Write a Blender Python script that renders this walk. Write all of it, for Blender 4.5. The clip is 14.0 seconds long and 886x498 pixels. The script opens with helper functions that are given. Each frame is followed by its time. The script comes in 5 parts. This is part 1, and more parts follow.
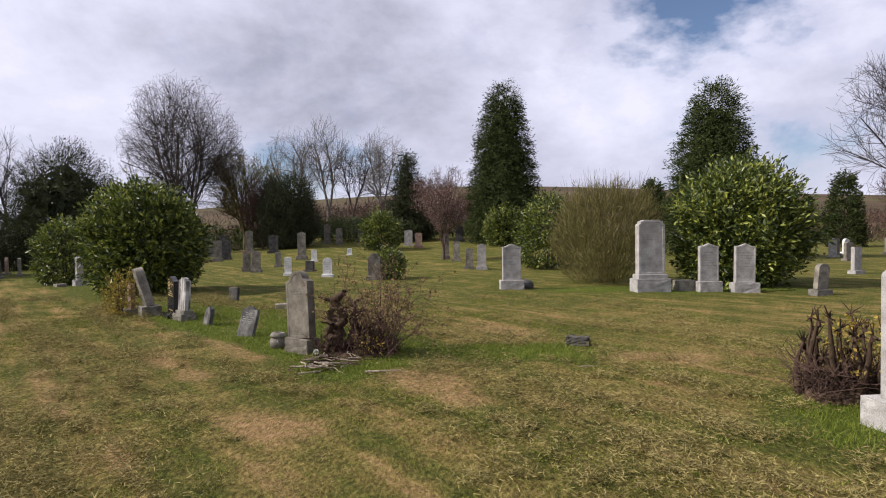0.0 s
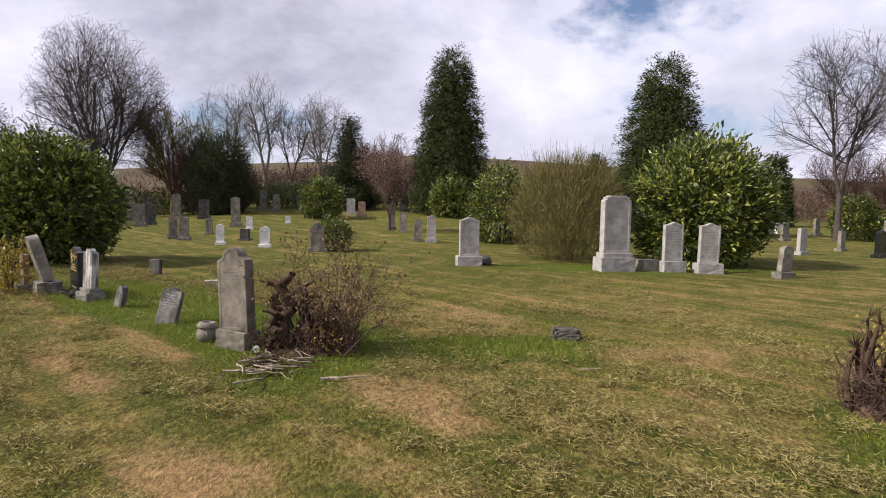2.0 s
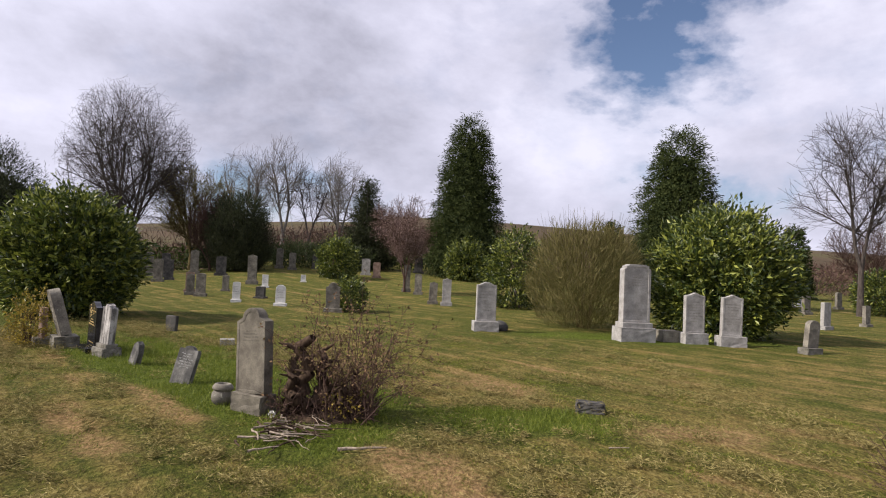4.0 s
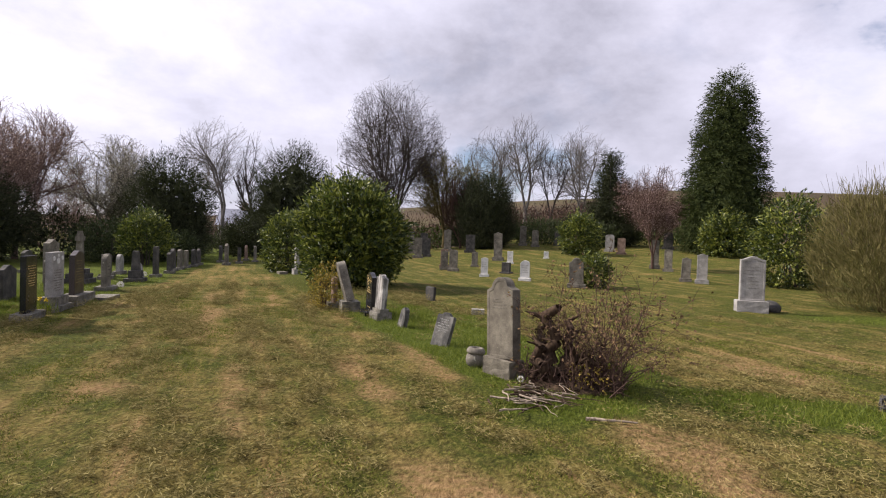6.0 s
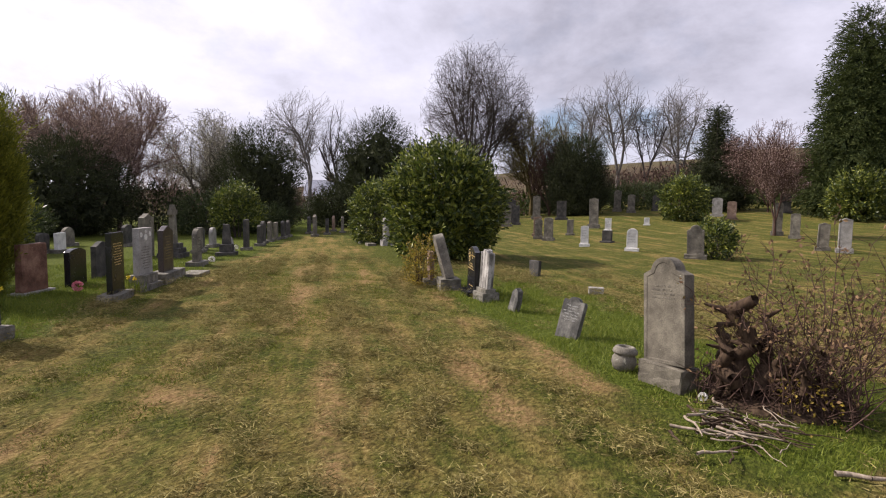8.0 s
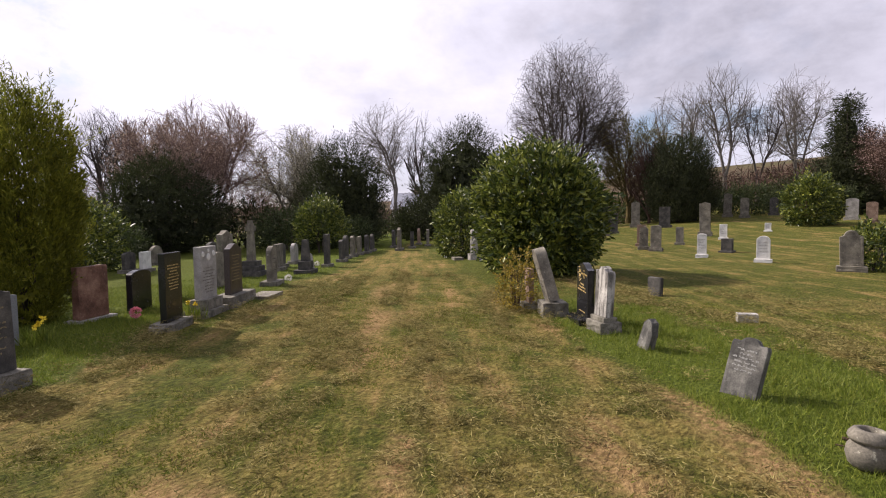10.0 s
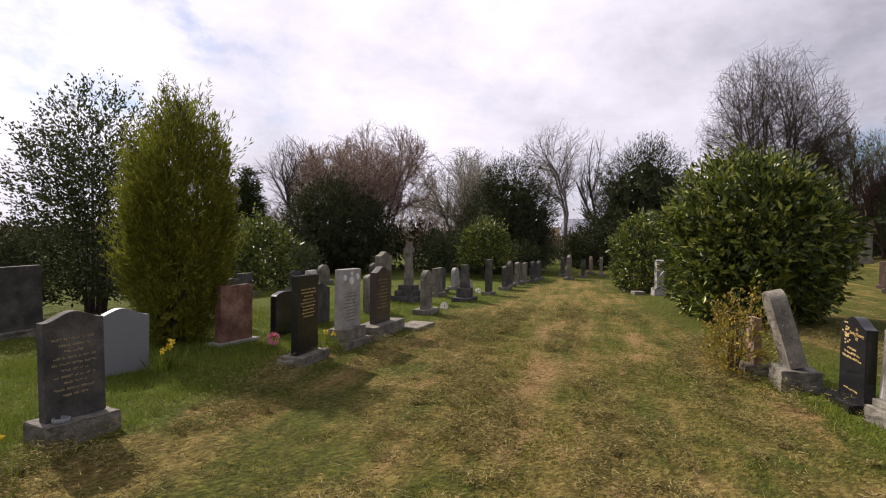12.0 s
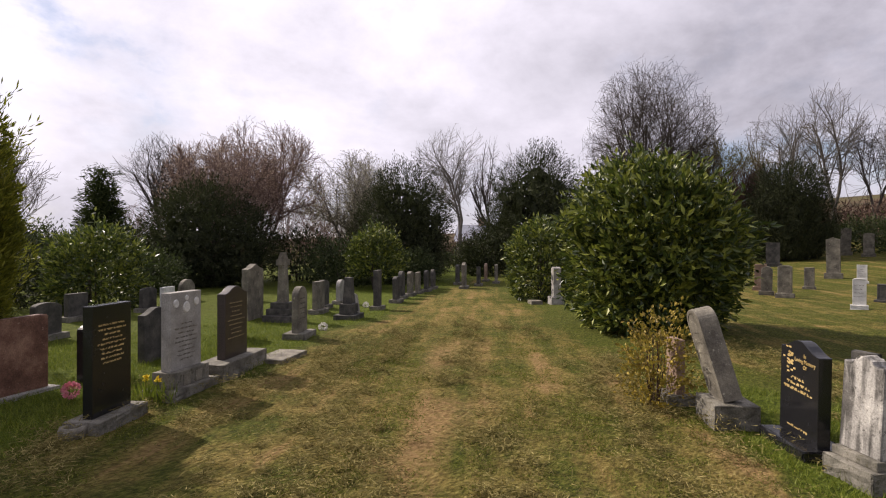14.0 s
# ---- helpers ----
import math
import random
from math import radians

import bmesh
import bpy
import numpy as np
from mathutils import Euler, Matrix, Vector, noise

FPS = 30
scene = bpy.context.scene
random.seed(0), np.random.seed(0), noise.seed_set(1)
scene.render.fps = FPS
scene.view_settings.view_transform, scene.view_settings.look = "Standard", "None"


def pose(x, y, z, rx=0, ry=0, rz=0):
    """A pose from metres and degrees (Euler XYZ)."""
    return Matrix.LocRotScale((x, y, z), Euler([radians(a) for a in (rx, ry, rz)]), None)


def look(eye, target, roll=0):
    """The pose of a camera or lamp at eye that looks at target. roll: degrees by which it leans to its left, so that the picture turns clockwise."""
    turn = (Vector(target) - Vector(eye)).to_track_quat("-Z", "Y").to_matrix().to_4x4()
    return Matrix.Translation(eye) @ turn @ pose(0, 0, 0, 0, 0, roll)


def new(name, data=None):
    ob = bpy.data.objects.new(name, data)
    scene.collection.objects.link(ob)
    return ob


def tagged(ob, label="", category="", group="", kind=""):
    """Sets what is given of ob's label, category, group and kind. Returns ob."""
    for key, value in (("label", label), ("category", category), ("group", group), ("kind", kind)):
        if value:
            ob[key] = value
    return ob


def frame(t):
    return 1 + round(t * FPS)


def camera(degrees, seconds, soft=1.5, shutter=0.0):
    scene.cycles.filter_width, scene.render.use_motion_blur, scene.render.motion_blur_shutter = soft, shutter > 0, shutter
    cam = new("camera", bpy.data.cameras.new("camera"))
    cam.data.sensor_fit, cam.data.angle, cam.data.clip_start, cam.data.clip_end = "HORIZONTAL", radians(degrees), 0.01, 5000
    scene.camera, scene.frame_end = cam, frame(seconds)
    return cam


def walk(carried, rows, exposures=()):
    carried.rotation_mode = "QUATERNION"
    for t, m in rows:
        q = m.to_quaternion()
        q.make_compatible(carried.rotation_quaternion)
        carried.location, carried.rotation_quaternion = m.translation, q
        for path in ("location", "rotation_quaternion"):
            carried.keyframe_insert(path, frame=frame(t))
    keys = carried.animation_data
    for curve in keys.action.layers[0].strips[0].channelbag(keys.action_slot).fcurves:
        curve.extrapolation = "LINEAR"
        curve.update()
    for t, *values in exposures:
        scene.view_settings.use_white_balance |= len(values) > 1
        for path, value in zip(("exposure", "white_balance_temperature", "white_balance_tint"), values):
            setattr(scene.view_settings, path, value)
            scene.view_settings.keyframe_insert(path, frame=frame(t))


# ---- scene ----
cam = camera(76.3, 14.0, soft=1.1)
PATH = [
    (0, (0.229, 0.261, 1.517), (0.186, 2.26, 1.476), -0.6),
    (0.5, (0.22, 0.639, 1.526), (0.437, 2.626, 1.448), -0.2),
    (1, (0.069, 1.034, 1.531), (0.214, 3.029, 1.57), 1.7),
    (1.5, (-0.118, 1.367, 1.529), (0.042, 3.359, 1.443), -1.0),
    (2, (-0.155, 1.548, 1.552), (0.018, 3.535, 1.405), 1.0),
    (2.5, (-0.189, 1.581, 1.586), (-0.042, 3.575, 1.595), 2.1),
    (2.7, (-0.2, 1.586, 1.59), (-0.054, 3.58, 1.641), 2.4),
    (4.8, (-0.286, 1.617, 1.577), (-0.224, 3.615, 1.649), 2.7),
    (5, (-0.26, 1.574, 1.559), (-0.292, 3.574, 1.562), 1.7),
    (5.5, (-0.309, 1.626, 1.516), (-0.652, 3.596, 1.475), -0.3),
    (6, (-0.296, 1.645, 1.504), (-1.0, 3.517, 1.465), 1.8),
    (6.5, (-0.439, 1.775, 1.487), (-1.323, 3.567, 1.402), 1.5),
    (7, (-0.694, 1.939, 1.565), (-1.667, 3.684, 1.489), 0.3),
    (7.2, (-0.822, 2.114, 1.538), (-1.781, 3.866, 1.432), 1.2),
    (9.3, (-1.844, 3.594, 1.487), (-2.814, 5.334, 1.312), -0.1),
    (9.5, (-1.944, 3.766, 1.455), (-2.942, 5.494, 1.324), -1.8),
    (10, (-2.236, 4.049, 1.472), (-3.452, 5.633, 1.351), -0.7),
    (10.5, (-2.601, 4.335, 1.441), (-3.977, 5.781, 1.318), 1.0),
    (11, (-2.912, 4.613, 1.49), (-4.366, 5.978, 1.331), 0.6),
    (11.5, (-3.202, 4.958, 1.436), (-4.767, 6.2, 1.342), -0.8),
    (12, (-3.386, 5.237, 1.442), (-5.012, 6.401, 1.411), 0.8),
    (12.5, (-3.678, 5.548, 1.47), (-5.157, 6.895, 1.419), 3.6),
    (13, (-3.913, 5.761, 1.502), (-5.239, 7.257, 1.415), 0.6),
    (13.5, (-4.2, 6.091, 1.499), (-5.545, 7.57, 1.448), -1.8),
    (14, (-4.336, 6.306, 1.495), (-5.724, 7.747, 1.49), 0.1),
]
walk(cam, [(t, look(eye, ahead, roll)) for t, eye, ahead, roll in PATH], exposures=[(0, 0.32, 6150, 15), (1.5, 0.29, 6200, 15), (2, 0.48, 6300, 16), (2.5, 0.46, 6250, 15), (5, 0.30, 6300, 15), (6, 0.42, 6350, 16), (7, 0.38, 6350, 16), (9.5, 0.52, 6500, 17), (11.5, 0.48, 6550, 17), (12.5, 0.18, 6700, 16), (13, 0.18, 6700, 16), (13.5, 0.30, 6700, 16), (14, 0.30, 6700, 16)])

# ---- light: broken cloud with hazy sun from the west ----
SUN_AZ, SUN_EL = radians(99), radians(40)      # azimuth counted from +y towards -x
SUN_DIR = Vector((-math.sin(SUN_AZ) * math.cos(SUN_EL), math.cos(SUN_AZ) * math.cos(SUN_EL), math.sin(SUN_EL)))
sun = new("sun", bpy.data.lights.new("sun", "SUN"))
sun.data.energy, sun.data.angle, sun.data.color = 5.0, radians(0.8), (1.0, 0.92, 0.80)
sun.matrix_world = look(SUN_DIR * 50, (0, 0, 0))


class Nodes:
    """Short hand for building a node tree."""

    def __init__(self, tree):
        self.tree = tree
        tree.nodes.clear()

    def add(self, kind):
        return self.tree.nodes.new(kind)

    def link(self, a, b):
        self.tree.links.new(a, b)

    def put(self, socket, value):
        if isinstance(value, bpy.types.NodeSocket):
            self.link(value, socket)
        elif value is not None:
            socket.default_value = value if not isinstance(value, tuple) or len(value) != 3 or socket.type != "RGBA" else (*value, 1)

    def noise(self, vector, scale, detail=4.0, rough=0.55, distortion=0.0):
        node = self.add("ShaderNodeTexNoise")
        self.put(node.inputs["Vector"], vector)
        node.inputs["Scale"].default_value, node.inputs["Detail"].default_value = scale, detail
        node.inputs["Roughness"].default_value, node.inputs["Distortion"].default_value = rough, distortion
        return node.outputs["Fac"]

    def ramp(self, fac, *stops):
        node = self.add("ShaderNodeValToRGB")
        self.put(node.inputs[0], fac)
        while len(node.color_ramp.elements) < len(stops):
            node.color_ramp.elements.new(0.5)
        for element, (at, colour) in zip(node.color_ramp.elements, stops):
            element.position = at
            element.color = (*colour, 1) if isinstance(colour, tuple) else (colour, colour, colour, 1)
        return node.outputs[0]

    def mix(self, fac, a, b, blend="MIX"):
        node = self.add("ShaderNodeMix")
        node.data_type, node.blend_type = "RGBA", blend
        self.put(node.inputs[0], fac)
        self.put(node.inputs[6], a)
        self.put(node.inputs[7], b)
        return node.outputs[2]

    def math(self, op, a, b=None):
        node = self.add("ShaderNodeMath")
        node.operation = op
        self.put(node.inputs[0], a)
        if b is not None:
            self.put(node.inputs[1], b)
        return node.outputs[0]

    def mapping(self, vector, scale=(1, 1, 1), location=(0, 0, 0), rotation=(0, 0, 0)):
        node = self.add("ShaderNodeMapping")
        self.put(node.inputs["Vector"], vector)
        node.inputs["Scale"].default_value, node.inputs["Location"].default_value = scale, location
        node.inputs["Rotation"].default_value = rotation
        return node.outputs[0]


world = bpy.data.worlds.new("cloudy_sky")
scene.world = world
world.use_nodes = True
n = Nodes(world.node_tree)
where = n.add("ShaderNodeTexCoord").outputs["Generated"]
sky = n.add("ShaderNodeTexSky")
sky.sky_type, sky.sun_disc, sky.sun_elevation, sky.sun_rotation = "NISHITA", False, SUN_EL, -SUN_AZ
sky.air_density, sky.dust_density = 1.0, 0.8
blue = n.mix(1.0, sky.outputs[0], (0.11, 0.11, 0.115), "MULTIPLY")
flat = n.mapping(where, scale=(1.0, 1.0, 1.7), location=(0.35, 0.1, 0.0))
cover = n.ramp(n.noise(flat, 2.0, 10.0, 0.58, 0.1), (0.36, 0.0), (0.43, 0.8), (0.50, 1.0))
shade = n.noise(n.mapping(where, scale=(1.0, 1.0, 1.8), location=(3.1, 0.7, 0.2), rotation=(0, 0, radians(19))), 2.3, 10.0, 0.61, 0.15)
cloud = n.ramp(shade, (0.33, (0.50, 0.50, 0.58)), (0.44, (0.68, 0.68, 0.78)), (0.54, (0.82, 0.815, 0.93)), (0.66, (1.0, 0.99, 1.10)))
near_sun = n.add("ShaderNodeVectorMath")
near_sun.operation = "DOT_PRODUCT"
n.link(where, near_sun.inputs[0])
near_sun.inputs[1].default_value = SUN_DIR
glow = n.ramp(near_sun.outputs["Value"], (0.30, 0.0), (0.85, 1.0))
cloud = n.mix(glow, cloud, n.mix(1.0, cloud, (1.42, 1.41, 1.42), "MULTIPLY"))
cloud = n.mix(n.math("MULTIPLY", glow, 0.18), cloud, (1.4, 1.38, 1.40))
air = n.mix(cover, blue, cloud)
back = n.add("ShaderNodeBackground")
n.link(air, back.inputs["Color"])
back.inputs["Strength"].default_value = 0.72
n.link(back.outputs[0], n.add("ShaderNodeOutputWorld").inputs["Surface"])


# ---- materials ----
def material(name, build, rough=0.8, specular=0.3, metallic=0.0):
    mat = bpy.data.materials.new(name)
    mat.use_nodes = True
    n = Nodes(mat.node_tree)
    shader = n.add("ShaderNodeBsdfPrincipled")
    shader.inputs["Roughness"].default_value = rough
    shader.inputs["Specular IOR Level"].default_value = specular
    shader.inputs["Metallic"].default_value = metallic
    out = n.add("ShaderNodeOutputMaterial")
    n.link(shader.outputs[0], out.inputs["Surface"])
    build(n, shader, out)
    return mat


def bumped(n, shader, height, strength=0.4, distance=0.01):
    bump = n.add("ShaderNodeBump")
    bump.inputs["Strength"].default_value, bump.inputs["Distance"].default_value = strength, distance
    n.link(height, bump.inputs["Height"])
    n.link(bump.outputs[0], shader.inputs["Normal"])


def weathered(name, low, mid, high, spots=(0.5, 0.48, 0.38), lichen=0.62, streak=0.0, rough=0.85, grain=90, relief=0.5):
    """Old stone: mottled at two scales, with lichen spots and rain streaks."""
    def build(n, shader, out):
        co = n.add("ShaderNodeTexCoord").outputs["Object"]
        rnd = n.add("ShaderNodeObjectInfo").outputs["Random"]
        shift = n.add("ShaderNodeCombineXYZ")
        n.link(n.math("MULTIPLY", rnd, 40.0), shift.inputs[0])
        add = n.add("ShaderNodeVectorMath")
        n.link(co, add.inputs[0])
        n.link(shift.outputs[0], add.inputs[1])
        co = add.outputs[0]
        colour = n.ramp(n.noise(co, 5.0, 6.0, 0.62), (0.3, low), (0.5, mid), (0.72, high))
        if streak:
            drip = n.ramp(n.noise(n.mapping(co, scale=(1, 1, 0.12)), 14.0, 4.0), (0.45, 0.0), (0.62, 1.0))
            colour = n.mix(n.math("MULTIPLY", drip, streak), colour, high, "MIX")
        fine = n.noise(co, grain, 3.0)
        colour = n.mix(0.5, colour, n.ramp(fine, (0.3, 0.25), (0.7, 0.75)), "OVERLAY")
        spot = n.ramp(n.noise(co, 22.0, 5.0, 0.7), (lichen, 0.0), (lichen + 0.06, 1.0))
        colour = n.mix(n.math("MULTIPLY", spot, 0.7), colour, spots)
        n.link(colour, shader.inputs["Base Color"])
        both = n.math("ADD", n.math("MULTIPLY", fine, 0.3), n.noise(co, 18.0, 5.0, 0.65))
        bumped(n, shader, both, relief, 0.012)
    return material(name, build, rough, 0.25)


def polished(name, dark, light, rough=0.12, grain=220):
    def build(n, shader, out):
        co = n.add("ShaderNodeTexCoord").outputs["Object"]
        speck = n.noise(co, grain, 2.0, 0.6)
        n.link(n.ramp(speck, (0.42, dark), (0.68, light)), shader.inputs["Base Color"])
        film = n.ramp(n.noise(co, 6.0, 5.0), (0.35, (rough, rough, rough)), (0.75, (rough + 0.22, rough + 0.22, rough + 0.22)))
        n.link(film, shader.inputs["Roughness"])
    return material(name, build, rough, 0.5)


def leafy(name, low, mid, high, rough=0.5, specular=0.4, glow=0.25):
    """Leaves: each one its own tone, some light passing through."""
    def build(n, shader, out):
        rnd = n.add("ShaderNodeNewGeometry").outputs["Random Per Island"]
        co = n.add("ShaderNodeTexCoord").outputs["Object"]
        patch = n.noise(co, 1.6, 3.0)
        tone = n.math("ADD", n.math("MULTIPLY", rnd, 0.65), n.math("MULTIPLY", patch, 0.4))
        colour = n.ramp(tone, (0.12, low), (0.5, mid), (0.88, high))
        n.link(colour, shader.inputs["Base Color"])
        trans = n.add("ShaderNodeBsdfTranslucent")
        n.link(n.mix(0.5, colour, (0.10, 0.14, 0.02)), trans.inputs["Color"])
        mixer = n.add("ShaderNodeMixShader")
        mixer.inputs[0].default_value = glow
        n.link(shader.outputs[0], mixer.inputs[1])
        n.link(trans.outputs[0], mixer.inputs[2])
        n.link(mixer.outputs[0], out.inputs["Surface"])
    return material(name, build, rough, specular)


def barky(name, low, high, scale=18):
    def build(n, shader, out):
        co = n.add("ShaderNodeTexCoord").outputs["Object"]
        grain = n.noise(n.mapping(co, scale=(1, 1, 0.25)), scale, 6.0, 0.65)
        n.link(n.ramp(grain, (0.32, low), (0.7, high)), shader.inputs["Base Color"])
        bumped(n, shader, grain, 0.6, 0.02)
    return material(name, build, 0.9, 0.15)


def plain(name, low, high, rough=0.6, scale=12):
    def build(n, shader, out):
        co = n.add("ShaderNodeTexCoord").outputs["Object"]
        n.link(n.ramp(n.noise(co, scale, 4.0), (0.3, low), (0.7, high)), shader.inputs["Base Color"])
    return material(name, build, rough, 0.3)


def turf(n, shader, out):
    co = n.add("ShaderNodeTexCoord").outputs["Object"]
    lush_node, moor_node = n.add("ShaderNodeAttribute"), n.add("ShaderNodeAttribute")
    lush_node.attribute_name, moor_node.attribute_name = "lush", "moor"
    lush, moor = lush_node.outputs["Fac"], moor_node.outputs["Fac"]
    big = n.noise(co, 0.8, 5.0, 0.62, 0.5)
    mid = n.noise(co, 2.6, 6.0, 0.65, 0.5)
    fine = n.noise(n.mapping(co, scale=(1, 0.55, 1), rotation=(0, 0, radians(-32))), 34.0, 5.0, 0.7)
    turned_co = n.mapping(co, rotation=(0, 0, radians(-129.7)))
    mown = n.noise(n.mapping(turned_co, scale=(0.10, 1.0, 1.0)), 2.6, 5.0, 0.62, 0.2)
    green = n.ramp(fine, (0.34, (0.030, 0.038, 0.007)), (0.50, (0.078, 0.091, 0.014)), (0.68, (0.184, 0.178, 0.038)))
    straw = n.ramp(fine, (0.34, (0.084, 0.061, 0.016)), (0.50, (0.215, 0.163, 0.047)), (0.68, (0.37, 0.294, 0.102)))
    earth = n.ramp(fine, (0.3, (0.15, 0.085, 0.034)), (0.7, (0.47, 0.31, 0.145)))
    dry = n.math("ADD", n.math("MULTIPLY", big, 0.45), n.math("ADD", n.math("MULTIPLY", mid, 0.42), n.math("MULTIPLY", mown, 0.63)))
    dry = n.math("SUBTRACT", dry, n.math("MULTIPLY", lush, 0.6))
    colour = n.mix(n.ramp(dry, (0.66, 0.0), (0.82, 1.0)), green, straw)
    fresh = n.ramp(fine, (0.34, (0.032, 0.048, 0.006)), (0.50, (0.086, 0.120, 0.012)), (0.68, (0.175, 0.210, 0.032)))
    colour = n.mix(n.math("MULTIPLY", n.ramp(lush, (0.15, 0.0), (0.75, 1.0)), 0.75), colour, fresh)
    dark = n.noise(co, 8.0, 6.0, 0.72, 0.8)
    colour = n.mix(n.math("MULTIPLY", n.ramp(dark, (0.48, 0.0), (0.62, 0.38)), n.math("SUBTRACT", 1.0, n.math("MULTIPLY", lush, 0.7))), colour, (0.062, 0.048, 0.016))
    worn = n.math("SUBTRACT", n.math("ADD", n.math("MULTIPLY", big, 0.45), n.math("MULTIPLY", mown, 0.7)), n.math("MULTIPLY", lush, 0.5))
    colour = n.mix(n.ramp(worn, (0.63, 0.0), (0.72, 0.8)), colour, earth)
    bare_node = n.add("ShaderNodeAttribute")
    bare_node.attribute_name = "bare"
    colour = n.mix(n.math("MULTIPLY", bare_node.outputs["Fac"], n.ramp(n.noise(co, 11.0, 4.0, 0.7), (0.36, 0.25), (0.56, 1.0))), colour, earth)
    hill = n.ramp(n.noise(co, 0.012, 6.0, 0.65), (0.35, (0.042, 0.037, 0.018)), (0.5, (0.078, 0.054, 0.033)), (0.7, (0.075, 0.074, 0.028)))
    colour = n.mix(moor, colour, hill)
    n.link(colour, shader.inputs["Base Color"])
    bumped(n, shader, n.math("ADD", fine, n.math("MULTIPLY", dark, 1.2)), 1.0, 0.07)


TURF = material("mown_turf", turf, 0.95, 0.1)
BLADE = leafy("green_grass", (0.056, 0.080, 0.008), (0.124, 0.165, 0.015), (0.25, 0.27, 0.040), 0.6, 0.25, 0.3)
SHORT = leafy("short_turf", (0.049, 0.069, 0.009), (0.130, 0.148, 0.020), (0.245, 0.236, 0.050), 0.8, 0.15, 0.2)
STRAW = leafy("dry_clippings", (0.064, 0.053, 0.016), (0.196, 0.160, 0.058), (0.33, 0.275, 0.110), 0.9, 0.1, 0.1)
GREY = weathered("weathered_grey_sandstone", (0.080, 0.072, 0.058), (0.160, 0.145, 0.117), (0.265, 0.243, 0.19))
MOSSY = weathered("dark_mossy_sandstone", (0.062, 0.055, 0.042), (0.125, 0.111, 0.086), (0.205, 0.185, 0.142), (0.35, 0.33, 0.25), 0.66)
PALE = weathered("pale_grey_granite", (0.19, 0.18, 0.165), (0.285, 0.272, 0.25), (0.395, 0.38, 0.353), (0.22, 0.20, 0.19), 0.64)
DARKSTONE = weathered("sooty_dark_sandstone", (0.030, 0.030, 0.030), (0.068, 0.064, 0.058), (0.13, 0.12, 0.105), (0.20, 0.20, 0.16), 0.66)
STREAKED = weathered("streaked_white_marble", (0.045, 0.042, 0.038), (0.115, 0.108, 0.098), (0.47, 0.45, 0.415), (0.04, 0.036, 0.032), 0.58, streak=0.75)
WHITE = weathered("white_marble", (0.42, 0.42, 0.40), (0.62, 0.61, 0.58), (0.74, 0.73, 0.70), (0.25, 0.24, 0.2), 0.68, relief=0.2)
PINKISH = weathered("pink_brown_sandstone", (0.15, 0.10, 0.075), (0.24, 0.165, 0.12), (0.33, 0.24, 0.18))
SLATE = weathered("dark_slate", (0.030, 0.029, 0.028), (0.072, 0.070, 0.064), (0.24, 0.23, 0.205), (0.38, 0.38, 0.34), 0.64, streak=0.42)
CONCRETE = weathered("rough_base_stone", (0.075, 0.070, 0.056), (0.155, 0.145, 0.12), (0.27, 0.25, 0.21), (0.06, 0.055, 0.03), 0.56, relief=0.9)
BLACK = polished("polished_black_granite", (0.006, 0.006, 0.007), (0.022, 0.022, 0.024))
RED = weathered("rough_red_granite", (0.075, 0.034, 0.024), (0.165, 0.085, 0.058), (0.30, 0.18, 0.125), (0.36, 0.25, 0.19), 0.62, rough=0.6, relief=0.8)
BROWN = polished("dark_brown_granite", (0.022, 0.016, 0.014), (0.075, 0.055, 0.048), 0.3)
BLUEGREY = polished("blue_grey_granite", (0.13, 0.135, 0.14), (0.30, 0.31, 0.32), 0.4)
GOLD = plain("gilt_lettering", (0.38, 0.26, 0.09), (0.62, 0.46, 0.20), 0.45)
FADED = plain("faded_gilt", (0.20, 0.16, 0.085), (0.32, 0.26, 0.15), 0.7)
LEAD = plain("black_lettering", (0.02, 0.02, 0.02), (0.05, 0.05, 0.05), 0.6)
WORN = plain("worn_lettering", (0.20, 0.20, 0.195), (0.32, 0.32, 0.30), 0.85)
CHALK = plain("pale_lettering", (0.34, 0.34, 0.32), (0.5, 0.5, 0.47), 0.8)
LAUREL = leafy("laurel_leaf", (0.014, 0.026, 0.008), (0.050, 0.074, 0.016), (0.32, 0.34, 0.060), 0.40, 0.34, 0.20)
YEW = leafy("yew_needles", (0.015, 0.018, 0.012), (0.034, 0.040, 0.021), (0.070, 0.076, 0.036), 0.75, 0.10, 0.08)
CYPRESS = leafy("cypress_spray", (0.012, 0.020, 0.008), (0.034, 0.047, 0.014), (0.076, 0.090, 0.028), 0.75, 0.10, 0.12)
THUJA = leafy("golden_cypress_spray", (0.055, 0.058, 0.008), (0.145, 0.148, 0.016), (0.29, 0.27, 0.03), 0.6, 0.25, 0.42)
SMALLLEAF = leafy("small_dark_leaf", (0.016, 0.024, 0.010), (0.040, 0.054, 0.022), (0.09, 0.105, 0.045), 0.65, 0.15, 0.15)
AUTUMN = leafy("yellowed_leaf", (0.10, 0.065, 0.015), (0.24, 0.17, 0.03), (0.48, 0.34, 0.05), 0.6, 0.3, 0.3)
BUD = leafy("pink_bud", (0.26, 0.165, 0.15), (0.44, 0.29, 0.27), (0.60, 0.45, 0.43), 0.7, 0.2, 0.45)
DRYLEAF = leafy("dry_rose_leaf", (0.07, 0.038, 0.024), (0.16, 0.095, 0.058), (0.29, 0.19, 0.10), 0.8, 0.15, 0.25)
BLOSSOM = leafy("white_blossom", (0.25, 0.22, 0.16), (0.42, 0.38, 0.30), (0.62, 0.58, 0.50), 0.7, 0.2, 0.3)
